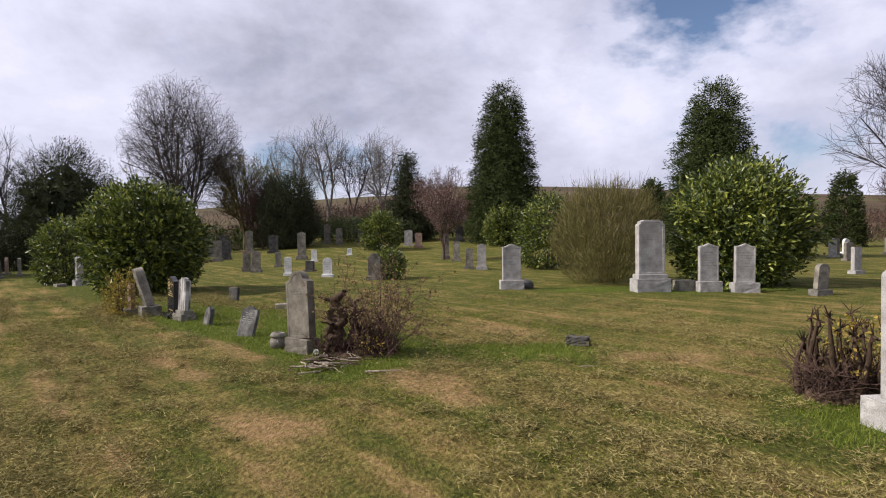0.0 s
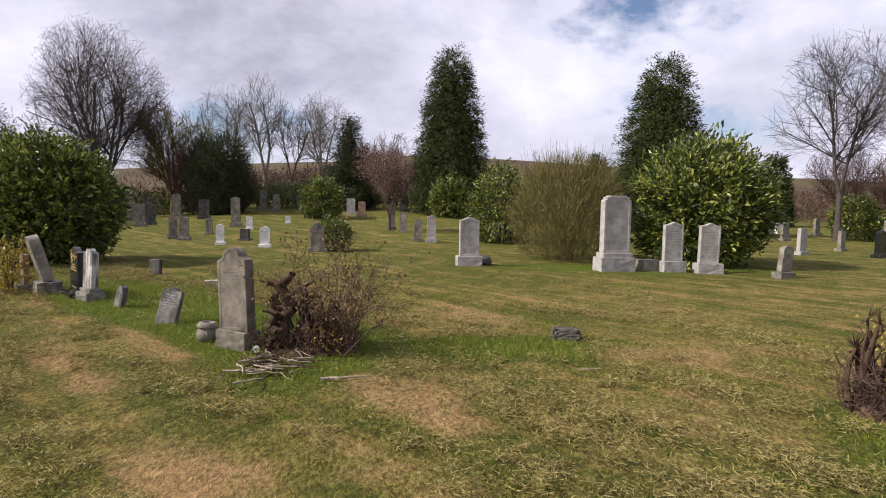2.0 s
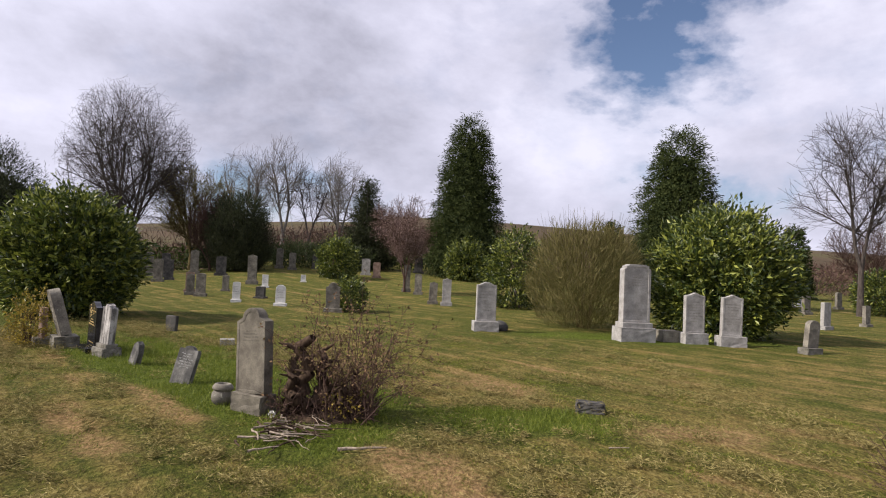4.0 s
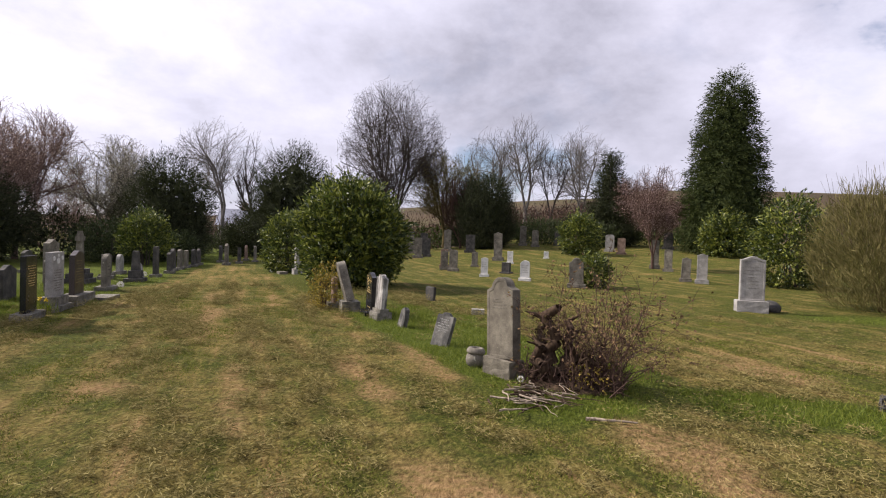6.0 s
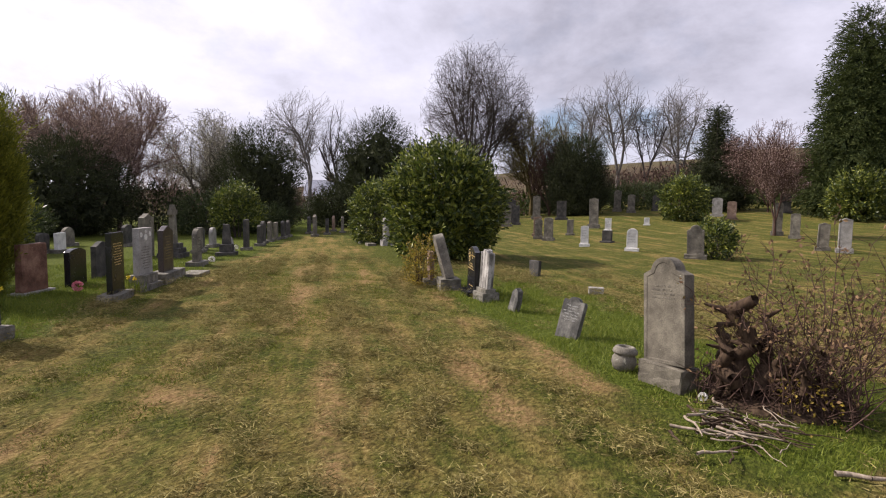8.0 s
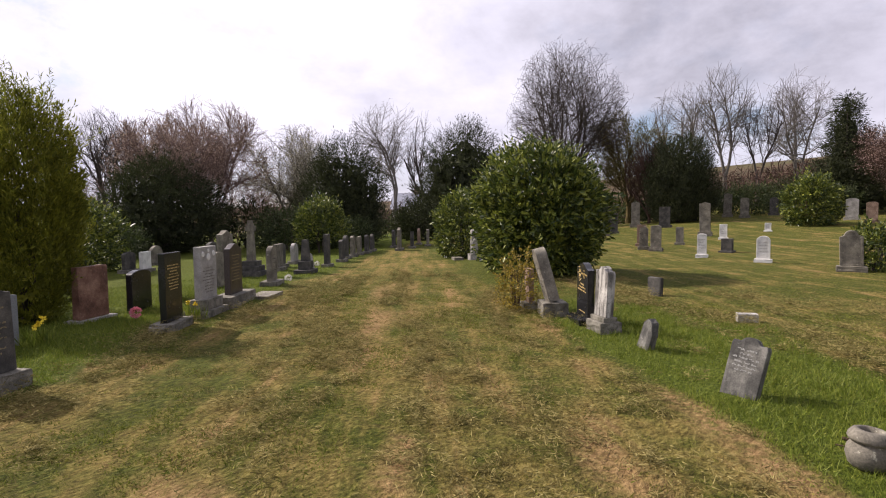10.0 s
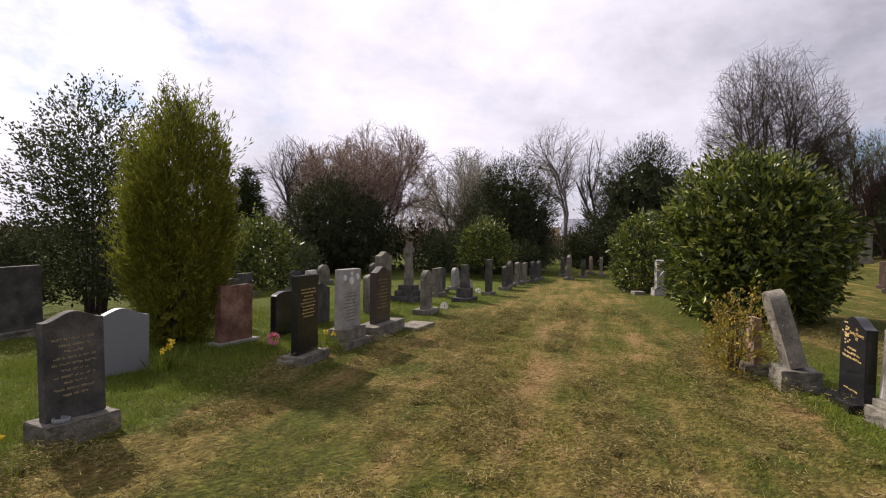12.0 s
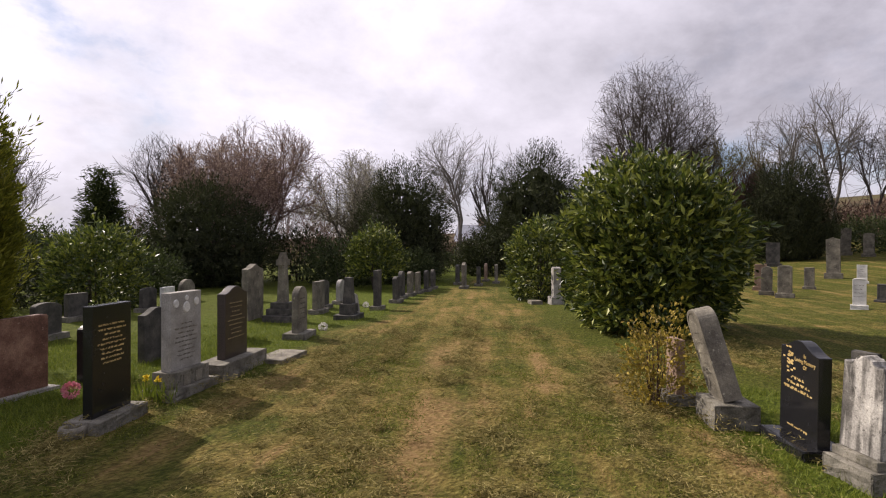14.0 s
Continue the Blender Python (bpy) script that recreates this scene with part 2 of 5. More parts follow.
CATKIN = leafy("olive_bud", (0.08, 0.068, 0.024), (0.15, 0.125, 0.045), (0.23, 0.20, 0.08), 0.7, 0.2, 0.25)
BARK = barky("grey_brown_bark", (0.035, 0.028, 0.024), (0.105, 0.088, 0.075))
PALEBARK = barky("pale_bark", (0.09, 0.078, 0.066), (0.22, 0.20, 0.175))
REDBARK = barky("red_brown_twig", (0.045, 0.026, 0.020), (0.12, 0.075, 0.058))
CHERRYBARK = barky("cherry_twig", (0.09, 0.06, 0.052), (0.24, 0.165, 0.14))
OLIVEBARK = barky("olive_twig", (0.06, 0.046, 0.018), (0.15, 0.115, 0.048))
DEADWOOD = barky("rotting_wood", (0.022, 0.014, 0.009), (0.10, 0.066, 0.042), 26)
DRYSTICK = barky("bleached_stick", (0.16, 0.12, 0.085), (0.42, 0.35, 0.27), 30)
YELLOW = plain("daffodil_yellow", (0.70, 0.50, 0.02), (0.85, 0.68, 0.05))
PINK = plain("pink_petal", (0.60, 0.16, 0.22), (0.75, 0.35, 0.40))
IVORY = plain("white_petal", (0.62, 0.60, 0.55), (0.78, 0.76, 0.72))
RENDERWALL = plain("white_render", (0.55, 0.55, 0.54), (0.68, 0.68, 0.66), 0.8, 2)
SLATES = plain("blue_grey_roof", (0.14, 0.15, 0.19), (0.24, 0.25, 0.30), 0.6, 3)
PANE = polished("dark_window", (0.02, 0.022, 0.025), (0.03, 0.032, 0.036), 0.08)


# ---- mesh helpers ----
def mesh_from(name, verts, faces, mat, smooth=False):
    """One mesh from arrays of vertices and of equal-sided faces."""
    verts, faces = np.asarray(verts, np.float32), np.asarray(faces, np.int32)
    me = bpy.data.meshes.new(name)
    k = faces.shape[1]
    me.vertices.add(len(verts))
    me.vertices.foreach_set("co", verts.ravel())
    me.loops.add(faces.size)
    me.loops.foreach_set("vertex_index", faces.ravel())
    me.polygons.add(len(faces))
    me.polygons.foreach_set("loop_start", np.arange(0, faces.size, k, dtype=np.int32))
    me.polygons.foreach_set("use_smooth", np.full(len(faces), smooth))
    me.update(calc_edges=True)
    me.materials.append(mat)
    return me


def part(name, data, mat, parent, label=""):
    """Links a mesh or a bmesh as one object under a thing or a part."""
    if isinstance(data, bmesh.types.BMesh):
        bm, data = data, bpy.data.meshes.new(name)
        bm.to_mesh(data)
        bm.free()
        data.materials.append(mat)
    ob = new(name, data)
    ob.parent = parent
    return tagged(ob, label)


def thing(name, m, label, category, group="", kind=""):
    ob = new(name)
    ob.empty_display_size = 0.1
    ob.matrix_world = m
    return tagged(ob, label, category, group, kind)


def wobble(p, scale, seed=0.0):
    """A cheap smooth noise on arrays of points, about -1 to 1."""
    x, y, z = (p[:, i] * scale + seed * (1.7 + i) for i in range(3))
    return (np.sin(1.3 * x + 0.7 * y + 2.1 * np.sin(0.9 * z + 0.4 * x)) + np.sin(1.1 * y - 0.8 * z + 1.7 * np.sin(1.2 * x + 3))
            + np.sin(1.6 * z + 0.5 * x + 1.9 * np.sin(0.8 * y + 1))) / 3


def unit(v):
    return v / np.maximum(np.linalg.norm(v, axis=-1, keepdims=True), 1e-9)


def leaves(name, mat, at, along, normal, length, width, fold=0.25):
    """Many leaves: each a pointed, slightly folded blade of four corners."""
    n = len(at)
    along = unit(along)
    side = unit(np.cross(along, normal))
    up = np.cross(side, along)
    length, width = np.broadcast_to(length, n)[:, None], np.broadcast_to(width, n)[:, None]
    v = np.empty((n, 4, 3))
    v[:, 0] = at
    v[:, 1] = at + along * length * 0.5 + side * width * 0.5 + up * width * fold
    v[:, 2] = at + along * length
    v[:, 3] = at + along * length * 0.5 - side * width * 0.5 + up * width * fold
    i = np.arange(n)[:, None] * 4
    faces = np.concatenate([i + [0, 1, 2], i + [0, 2, 3]])
    return mesh_from(name, v.reshape(-1, 3), faces, mat)


def blades(name, mat, at, along, length, width, rng):
    """Grass blades: one slim triangle each."""
    n = len(at)
    side = unit(np.cross(along, rng.normal(size=(n, 3))))
    v = np.empty((n, 3, 3))
    v[:, 0], v[:, 1], v[:, 2] = at - side * width * 0.5, at + side * width * 0.5, at + unit(along) * np.broadcast_to(length, n)[:, None]
    return mesh_from(name, v.reshape(-1, 3), np.arange(n * 3).reshape(-1, 3), mat)


def tubes(name, mat, segments, sides=4):
    """Branches: tapered prisms from rows of start, end, start radius, end radius."""
    s = np.asarray(segments, float)
    a, b, ra, rb = s[:, 0:3], s[:, 3:6], s[:, 6:7], s[:, 7:8]
    d = unit(b - a)
    ref = np.where(np.abs(d[:, 2:3]) > 0.9, [[1.0, 0, 0]], [[0, 0, 1.0]])
    u = unit(np.cross(d, ref))
    w = np.cross(d, u)
    n = len(s)
    v = np.empty((n, 2 * sides, 3))
    for k in range(sides):
        c, t = math.cos(2 * math.pi * k / sides), math.sin(2 * math.pi * k / sides)
        v[:, k], v[:, sides + k] = a + (u * c + w * t) * ra, b + (u * c + w * t) * rb
    i = np.arange(n)[:, None] * 2 * sides
    faces = np.concatenate([i + [k, (k + 1) % sides, sides + (k + 1) % sides, sides + k] for k in range(sides)])
    return mesh_from(name, v.reshape(-1, 3), faces, mat, smooth=True)


def box_bm(bm, x0, x1, y0, y1, z0, z1):
    vs = [bm.verts.new(p) for p in ((x0, y0, z0), (x1, y0, z0), (x1, y1, z0), (x0, y1, z0), (x0, y0, z1), (x1, y0, z1), (x1, y1, z1), (x0, y1, z1))]
    for f in ((0, 3, 2, 1), (4, 5, 6, 7), (0, 1, 5, 4), (1, 2, 6, 5), (2, 3, 7, 6), (3, 0, 4, 7)):
        bm.faces.new([vs[i] for i in f])


def block(w, d, h, bevel=0.01, rough=0.0, rng=None, taper=0.0):
    """A block of stone on its base, with worn edges and an uneven face."""
    bm = bmesh.new()
    box_bm(bm, -w / 2, w / 2, -d / 2, d / 2, 0, h)
    for v in bm.verts:
        if v.co.z > h / 2:
            v.co.x *= 1 - taper
            v.co.y *= 1 - taper
    if bevel:
        bmesh.ops.bevel(bm, geom=bm.edges[:], offset=bevel, segments=2, affect="EDGES", profile=0.6)
    if rough:
        bmesh.ops.subdivide_edges(bm, edges=bm.edges[:], cuts=3, use_grid_fill=True)
        for v in bm.verts:
            v.co += Vector((rng.normal(), rng.normal(), rng.normal() * 0.6)) * rough
    return bm


# ---- ground ----
LEFT_AT, LEFT_ALONG = np.array((-9.7, 7.7)), np.array((-0.56, 0.83))
RIGHT_AT, RIGHT_ALONG = np.array((-1.85, 7.35)), np.array((-0.715, 0.70))


def smooth(a, b, x):
    t = np.clip((x - a) / (b - a), 0, 1)
    return t * t * (3 - 2 * t)


def ground_z(x, y):
    x, y = np.asarray(x, float), np.asarray(y, float)
    rise = 0.065 * np.logaddexp(0, (y - 29) / 4) * 4 * smooth(-26, -9, x) * (1 - 0.75 * smooth(6, 22, x))
    rise = np.minimum(rise, 6)
    r, az = np.hypot(x, y), np.arctan2(-x, y)
    hill = 44 * smooth(110, 700, r) * np.exp(-(az / 0.62) ** 2) + 9 * smooth(150, 900, r) * np.exp(-((az + 0.75) / 0.6) ** 2)
    west = -0.9 * smooth(26, 60, -x) + 12 * smooth(200, 900, r)
    p = np.stack([x, y, 0 * x], -1).reshape(-1, 3)
    lumps = (0.018 * wobble(p, 1.1, 2) + 0.009 * wobble(p, 5.0, 5) + 0.009 * wobble(p, 13.0, 8)).reshape(x.shape)
    return rise + hill + west + lumps


def lush(x, y):
    """How much the grass is left long and green: along the rows of stones."""
    p = np.stack([x, y, 0 * x], -1)
    n = 0.24 * wobble(p, 1.3, 1) + 0.18 * wobble(p, 3.7, 4) + 0.14 * wobble(p, 9.0, 6)
    dl = (x - LEFT_AT[0]) * -0.83 + (y - LEFT_AT[1]) * -0.56
    left = smooth(-0.35, 0.15, dl + n) * (1 - 0.45 * smooth(2.0, 4.0, dl))
    dr = (x - RIGHT_AT[0]) * 0.70 + (y - RIGHT_AT[1]) * 0.715
    ar = (x - RIGHT_AT[0]) * RIGHT_ALONG[0] + (y - RIGHT_AT[1]) * RIGHT_ALONG[1]
    right = smooth(-0.30, 0.05, dr + n * 0.7) * (1 - smooth(1.2, 2.2, dr + n * 2)) * smooth(-1.2, -0.4, ar + n) * (1 - 0.75 * smooth(6.3, 7.6, ar + n))
    meadow = 0.10 * smooth(11, 15, y) * smooth(0.5, 3.0, dr + n * 2)
    out = np.maximum(np.maximum(left, right), meadow)
    for cx, cy, rx, ry in ((1.3, 7.7, 1.3, 0.55), (3.9, 4.9, 1.1, 0.9), (-0.9, 7.0, 0.9, 0.9), (6.3, 16.0, 4.0, 1.0)):
        out = np.maximum(out, 0.9 * (1 - smooth(0.35, 1.25, np.hypot((x - cx) / rx, (y - cy) / ry) + n * 1.2)))
    return np.clip(out, 0, 1)


SCRAPED = ((-3.9, 7.6, -2.6, 6.35, 0.22), (-3.5, 8.75, -2.3, 7.3, 0.15), (-4.7, 6.8, -3.2, 5.0, 0.10), (-1.7, 5.0, -1.2, 4.7, 0.32), (-0.45, 6.5, -0.2, 5.9, 0.24),
           (0.05, 6.3, 0.3, 5.5, 0.27), (0.8, 9.6, 1.2, 9.2, 0.45), (2.3, 7.35, 3.0, 7.2, 0.45), (-4.95, 5.5, -5.2, 5.4, 0.22), (-8.0, 10.3, -7.2, 8.8, 0.22), (-10.3, 13.0, -9.0, 10.6, 0.18))


def bare(x, y):
    """Streaks and patches where the mower has scraped the lawn: from, to, half width."""
    p = np.stack([x, y, 0 * x], -1)
    n = 0.22 * wobble(p, 2.3, 11) + 0.20 * wobble(p, 6.0, 13)
    out = np.zeros(len(x))
    for x0, y0, x1, y1, half in SCRAPED:
        f = np.clip(((x - x0) * (x1 - x0) + (y - y0) * (y1 - y0)) / ((x1 - x0) ** 2 + (y1 - y0) ** 2), 0, 1)
        d = np.hypot(x - x0 - f * (x1 - x0), y - y0 - f * (y1 - y0))
        out = np.maximum(out, 1 - smooth(0.35, 1.2, d / half + n * 1.6 * min(1.0, half / 0.2)))
    return out


def make_ground():
    radii = np.concatenate([np.arange(0.2, 26, 0.2), np.geomspace(26.3, 4200, 80)])
    seg = 320
    ang = np.arange(seg) * 2 * math.pi / seg
    cx, cy = 0.5, -1.6
    x = np.concatenate([[cx], (cx + radii[:, None] * np.cos(ang)).ravel()])
    y = np.concatenate([[cy], (cy + radii[:, None] * np.sin(ang)).ravel()])
    z = ground_z(x, y)
    z += np.where(np.hypot(x - cx, y - cy) < 26, np.random.default_rng(5).normal(size=len(x)) * 0.006, 0)
    i = np.arange(len(radii) - 1)[:, None] * seg + 1
    k, k1 = np.arange(seg)[None], (np.arange(seg)[None] + 1) % seg
    quads = np.stack([i + k, i + seg + k, i + seg + k1, i + k1], -1).reshape(-1, 4)
    me = mesh_from("ground", np.stack([x, y, z], -1), quads, TURF, smooth=True)
    bm = bmesh.new()
    bm.from_mesh(me)
    bm.verts.ensure_lookup_table()
    bm.faces.new([bm.verts[1 + i] for i in range(seg)])
    bm.to_mesh(me)
    bm.free()
    ob = tagged(new("ground", me), "mown dry cemetery lawn with greener uncut strips", "ground", kind="structure")
    a = me.attributes.new("lush", "FLOAT", "POINT")
    a.data.foreach_set("value", lush(x, y).astype(np.float32))
    c = me.attributes.new("bare", "FLOAT", "POINT")
    c.data.foreach_set("value", bare(x, y).astype(np.float32))
    b = me.attributes.new("moor", "FLOAT", "POINT")
    b.data.foreach_set("value", smooth(60, 130, np.hypot(x, y)).astype(np.float32))
    return ob


ground = make_ground()


def gz(x, y):
    return float(ground_z(np.array([x]), np.array([y]))[0])


def stand(x, y, turn=0, lean_side=0, lean_back=0, sink=0.01):
    """The pose of a thing that stands on the ground at x, y, its front turned by some degrees."""
    return Matrix.Translation((x, y, gz(x, y) - sink)) @ pose(0, 0, 0, 0, 0, turn) @ pose(0, 0, 0, -lean_back, lean_side, 0)


# ---- headstones ----
def outline(shape, w, h):
    """The front outline of a headstone, from its lower left corner round to its lower right one."""
    s = w / 2
    if shape == "flat":
        top = [(-s, h), (s, h)]
    elif shape == "round":
        r = h - 0.42 * w
        top = [(-s * math.cos(a), r + 0.42 * w * math.sin(a)) for a in np.linspace(0, math.pi, 15)]
    elif shape == "arch":
        r = h - 0.16 * w
        top = [(-s * math.cos(a), r + 0.16 * w * math.sin(a)) for a in np.linspace(0.0, math.pi, 13)]
    elif shape == "shoulder":
        q, r = s * 0.62, h - 0.34 * w
        top = [(-s, r)] + [(-q * math.cos(a), r + 0.02 + (h - r - 0.02) * math.sin(a)) for a in np.linspace(0.15, math.pi - 0.15, 13)] + [(s, r)]
    elif shape == "ogee":
        top = [(x * s, h - 0.15 * w * (0.5 - 0.5 * math.cos(math.pi * min(1, abs(x) * 1.02)))) for x in np.linspace(-1, 1, 17)]
    elif shape == "peak":
        top = [(-s, h - 0.16 * w), (-s * 0.55, h - 0.12 * w), (0, h), (s * 0.55, h - 0.12 * w), (s, h - 0.16 * w)]
    elif shape == "cap":
        top = [(-s, h * 0.90), (-s * 0.97, h * 0.925), (-s * 0.84, h * 0.935), (-s * 0.84, h * 0.972), (-s * 0.66, h * 0.985), (-s * 0.6, h), (s * 0.6, h), (s * 0.66, h * 0.985), (s * 0.84, h * 0.972), (s * 0.84, h * 0.935), (s * 0.97, h * 0.925), (s, h * 0.90)]
    elif shape == "broken":
        top = [(-s, h * 0.80), (-s * 0.35, h), (s * 0.45, h * 0.93), (s, h * 0.62)]
    elif shape == "scroll":
        top = [(-s, h * 0.86), (-s * 0.92, h * 0.92), (-s * 0.62, h * 0.90)] + [(-s * 0.5 * math.cos(a), h * 0.9 + h * 0.1 * math.sin(a)) for a in np.linspace(0.3, math.pi - 0.3, 9)] + [(s * 0.62, h * 0.90), (s * 0.92, h * 0.92), (s, h * 0.86)]
    return [(-s, 0)] + top + [(s, 0)]


def slab(shape, w, h, t, recess=0.0, bevel=0.007, chips=0.0, rng=None):
    """A headstone's upright slab, its front towards -y; recess: a sunk panel inside a border."""
    bm = bmesh.new()
    pts = outline(shape, w, h)
    front = [bm.verts.new((x, -t / 2, z)) for x, z in pts]
    back = [bm.verts.new((x, t / 2, z)) for x, z in pts]
    k = len(pts)
    face = bm.faces.new(front)
    bm.faces.new(back[::-1])
    for i in range(k):
        bm.faces.new((front[(i + 1) % k], front[i], back[i], back[(i + 1) % k]))
    bmesh.ops.recalc_face_normals(bm, faces=bm.faces[:])
    sharp = [e for e in bm.edges if e.calc_face_angle(0) > 0.6]
    bmesh.ops.bevel(bm, geom=sharp, offset=bevel, segments=2, affect="EDGES", profile=0.6)
    if recess:
        face = max((f for f in bm.faces if f.normal.y < -0.9), key=lambda f: f.calc_area())
        bmesh.ops.inset_region(bm, faces=[face], thickness=w * 0.085, depth=0)
        bmesh.ops.inset_region(bm, faces=[face], thickness=0.006, depth=-recess)
    if chips:
        for v in bm.verts:
            v.co += Vector(rng.normal(size=3)) * chips
    return bm


def lettering(w, z0, z1, y, rows, rng, height=0.018, fill=0.8):
    """Rows of worn letters that cannot be read, as short proud bars."""
    bm = bmesh.new()
    for r in range(rows):
        z = z1 - (z1 - z0) * (r + 0.5) / rows
        half = w * 0.5 * fill * rng.uniform(0.45, 1.0)
        x = -half
        while x < half - 0.015:
            for _ in range(rng.integers(2, 8)):
                step = rng.uniform(0.009, 0.015)
                if x + step > half:
                    break
                low, high = rng.choice((-0.5, 0.0, -0.5)), rng.choice((0.5, 0.5, 0.05))
                if high - low < 0.2:
                    low = -0.5
                box_bm(bm, x, x + step - 0.0035, y - 0.002, y + 0.002, z + height * low, z + height * high)
                x += step
            x += 0.012
    return bm


def words(text, size, mat, parent, x, y, z, name="inscription"):
    """Letters of the built-in font, standing on a face that looks towards -y."""
    curve = bpy.data.curves.new(name, "FONT")
    curve.body, curve.size, curve.extrude, curve.align_x, curve.resolution_u = text, size, 0.002, "CENTER", 2
    temp = new("lettering", curve)
    me = bpy.data.meshes.new_from_object(temp.evaluated_get(bpy.context.evaluated_depsgraph_get()))
    bpy.data.objects.remove(temp)
    bpy.data.curves.remove(curve)
    me.transform(pose(x, y, z, 90, 0, 0))
    me.materials.clear()
    me.materials.append(mat)
    return part(name, me, mat, parent)


STONE_COUNT = [0]


def headstone(x, y, turn, shape, w, h, t, mat, label, base=None, base_mat=None, step=None, side=0, back=0, recess=0.0,
              rows=0, ink=None, chips=0.0, group="", span=(0.25, 0.8)):
    """A headstone: slab, base (width, depth, height), perhaps an upper step, worn lettering. side, back: how it leans in degrees."""
    STONE_COUNT[0] += 1
    rng = np.random.default_rng(STONE_COUNT[0])
    stone = thing("headstone", stand(x, y, turn, 0, 0, 0.02), label, "headstone", group)
    z = 0.0
    if base:
        part("base", block(base[0], base[1], base[2] + 0.02, 0.012, 0.003, rng), base_mat or mat, stone)
        z = base[2] + 0.018
    if step:
        ob = part("upper_base", block(step[0], step[1], step[2], 0.01), base_mat or mat, stone)
        ob.location.z = z
        z += step[2] - 0.002
    tall = h - z + 0.02
    body = part("slab", slab(shape, w, tall, t, recess, chips=chips, rng=rng), mat, stone)
    body.matrix_local = Matrix.Translation((0, 0, z)) @ pose(0, 0, 0, -back, side, 0)
    if rows:
        tagged(part("inscription", lettering(w, tall * span[0], tall * span[1], -t / 2 + recess - 0.0005, rows, rng, 0.015), ink or LEAD, body), kind="stuff")
    return stone, body, tall


ROW_L, ROW_R, FAR = "stones along the west row", "stones along the east row", "stones on the far lawn"
# the east row, beside the mown walk
headstone(-1.82, 7.70, -33, "shoulder", 0.42, 1.08, 0.12, MOSSY, "tall weathered grey sandstone headstone on a mossy base", (0.44, 0.22, 0.19), MOSSY, side=-5, back=2, recess=0.004, rows=4, ink=GREY, group=ROW_R, span=(0.6, 0.75))
st, body, tall = headstone(-5.31, 11.18, -50, "ogee", 0.50, 0.80, 0.09, BLACK, "polished black granite headstone with gilt lettering", (0.62, 0.34, 0.075), BLACK, side=2, group=ROW_R)
words("In\nLoving Memory\nOf", 0.042, GOLD, body, 0.08, -0.047, tall * 0.84)
tagged(part("inscription", lettering(0.46, tall * 0.46, tall * 0.63, -0.0455, 3, np.random.default_rng(3), 0.020, 0.85), GOLD, body), kind="stuff")
tagged(part("inscription", lettering(0.42, tall * 0.07, tall * 0.13, -0.0455, 1, np.random.default_rng(9), 0.016, 0.7), GOLD, body), kind="stuff")
rose_bm = bmesh.new()
rng = np.random.default_rng(12)
for _ in range(26):
    px, pz = -0.12 + rng.normal() * 0.04, tall * 0.78 + rng.normal() * 0.05
    box_bm(rose_bm, px - 0.014, px + 0.014, -0.0475, -0.0435, pz - 0.006, pz + 0.006)
tagged(part("carved_flower", rose_bm, GOLD, body, "gilt engraved spray of flowers"), kind="stuff")
headstone(-5.93, 11.46, -51, "round", 0.29, 0.99, 0.16, GREY, "grey granite headstone leaning sharply on its square base", (0.44, 0.36, 0.19), CONCRETE, side=-9, back=-14, recess=0.004, rows=5, ink=GREY, group=ROW_R)
headstone(-4.88, 10.74, -40, "scroll", 0.31, 0.80, 0.10, STREAKED, "worn marble headstone streaked white and black", (0.39, 0.28, 0.13), CONCRETE, (0.35, 0.18, 0.06), side=1, back=2, group=ROW_R, chips=0.003)
headstone(-4.18, 10.13, -40, "broken", 0.18, 0.34, 0.08, SLATE, "broken stub of a dark stone tilted in the grass", side=18, back=6, group=ROW_R, chips=0.004)
st, body, tall = headstone(-3.07, 8.99, -18, "scroll", 0.285, 0.48, 0.07, SLATE, "small dark slate headstone leaning in long grass", side=6, back=14, rows=6, ink=WORN, group=ROW_R, span=(0.42, 0.82))
headstone(-5.32, 14.25, -25, "flat", 0.27, 0.31, 0.08, DARKSTONE, "short stub of a dark weathered stone", side=2, group=FAR, chips=0.006)
headstone(-3.57, 12.45, 20, "flat", 0.25, 0.12, 0.16, PALE, "low pale kerb block lying in grass", group=FAR)
headstone(-6.50, 11.80, -45, "flat", 0.24, 0.62, 0.08, PINKISH, "small brown stone half hidden by a yellow bush", (0.34, 0.26, 0.10), CONCRETE, group=ROW_R)
# the lawn to the north east
headstone(1.84, 16.45, 4, "ogee", 0.52, 1.29, 0.16, PALE, "pale grey headstone with arched top on a base", (0.66, 0.38, 0.26), PALE, recess=0.008, rows=7, ink=GREY, group=FAR)
headstone(5.44, 15.45, 6, "cap", 0.72, 1.90, 0.24, PALE, "tall pale grey headstone with a stepped cap", (0.92, 0.5, 0.34), PALE, (0.8, 0.4, 0.12), recess=0.012, rows=4, ink=GREY, group=FAR, span=(0.62, 0.8))
headstone(6.45, 15.70, 8, "flat", 0.50, 0.28, 0.34, GREY, "low square grey stone block between headstones", group=FAR)
headstone(6.98, 15.45, 2, "peak", 0.50, 1.28, 0.14, PALE, "grey granite headstone with a slight peak", (0.60, 0.36, 0.27), PALE, recess=0.006, rows=8, ink=GREY, group=FAR)
headstone(7.83, 15.25, -4, "peak", 0.50, 1.28, 0.14, PALE, "grey granite headstone with one chipped corner", (0.64, 0.38, 0.25), PALE, recess=0.006, rows=8, ink=GREY, group=FAR, side=1)
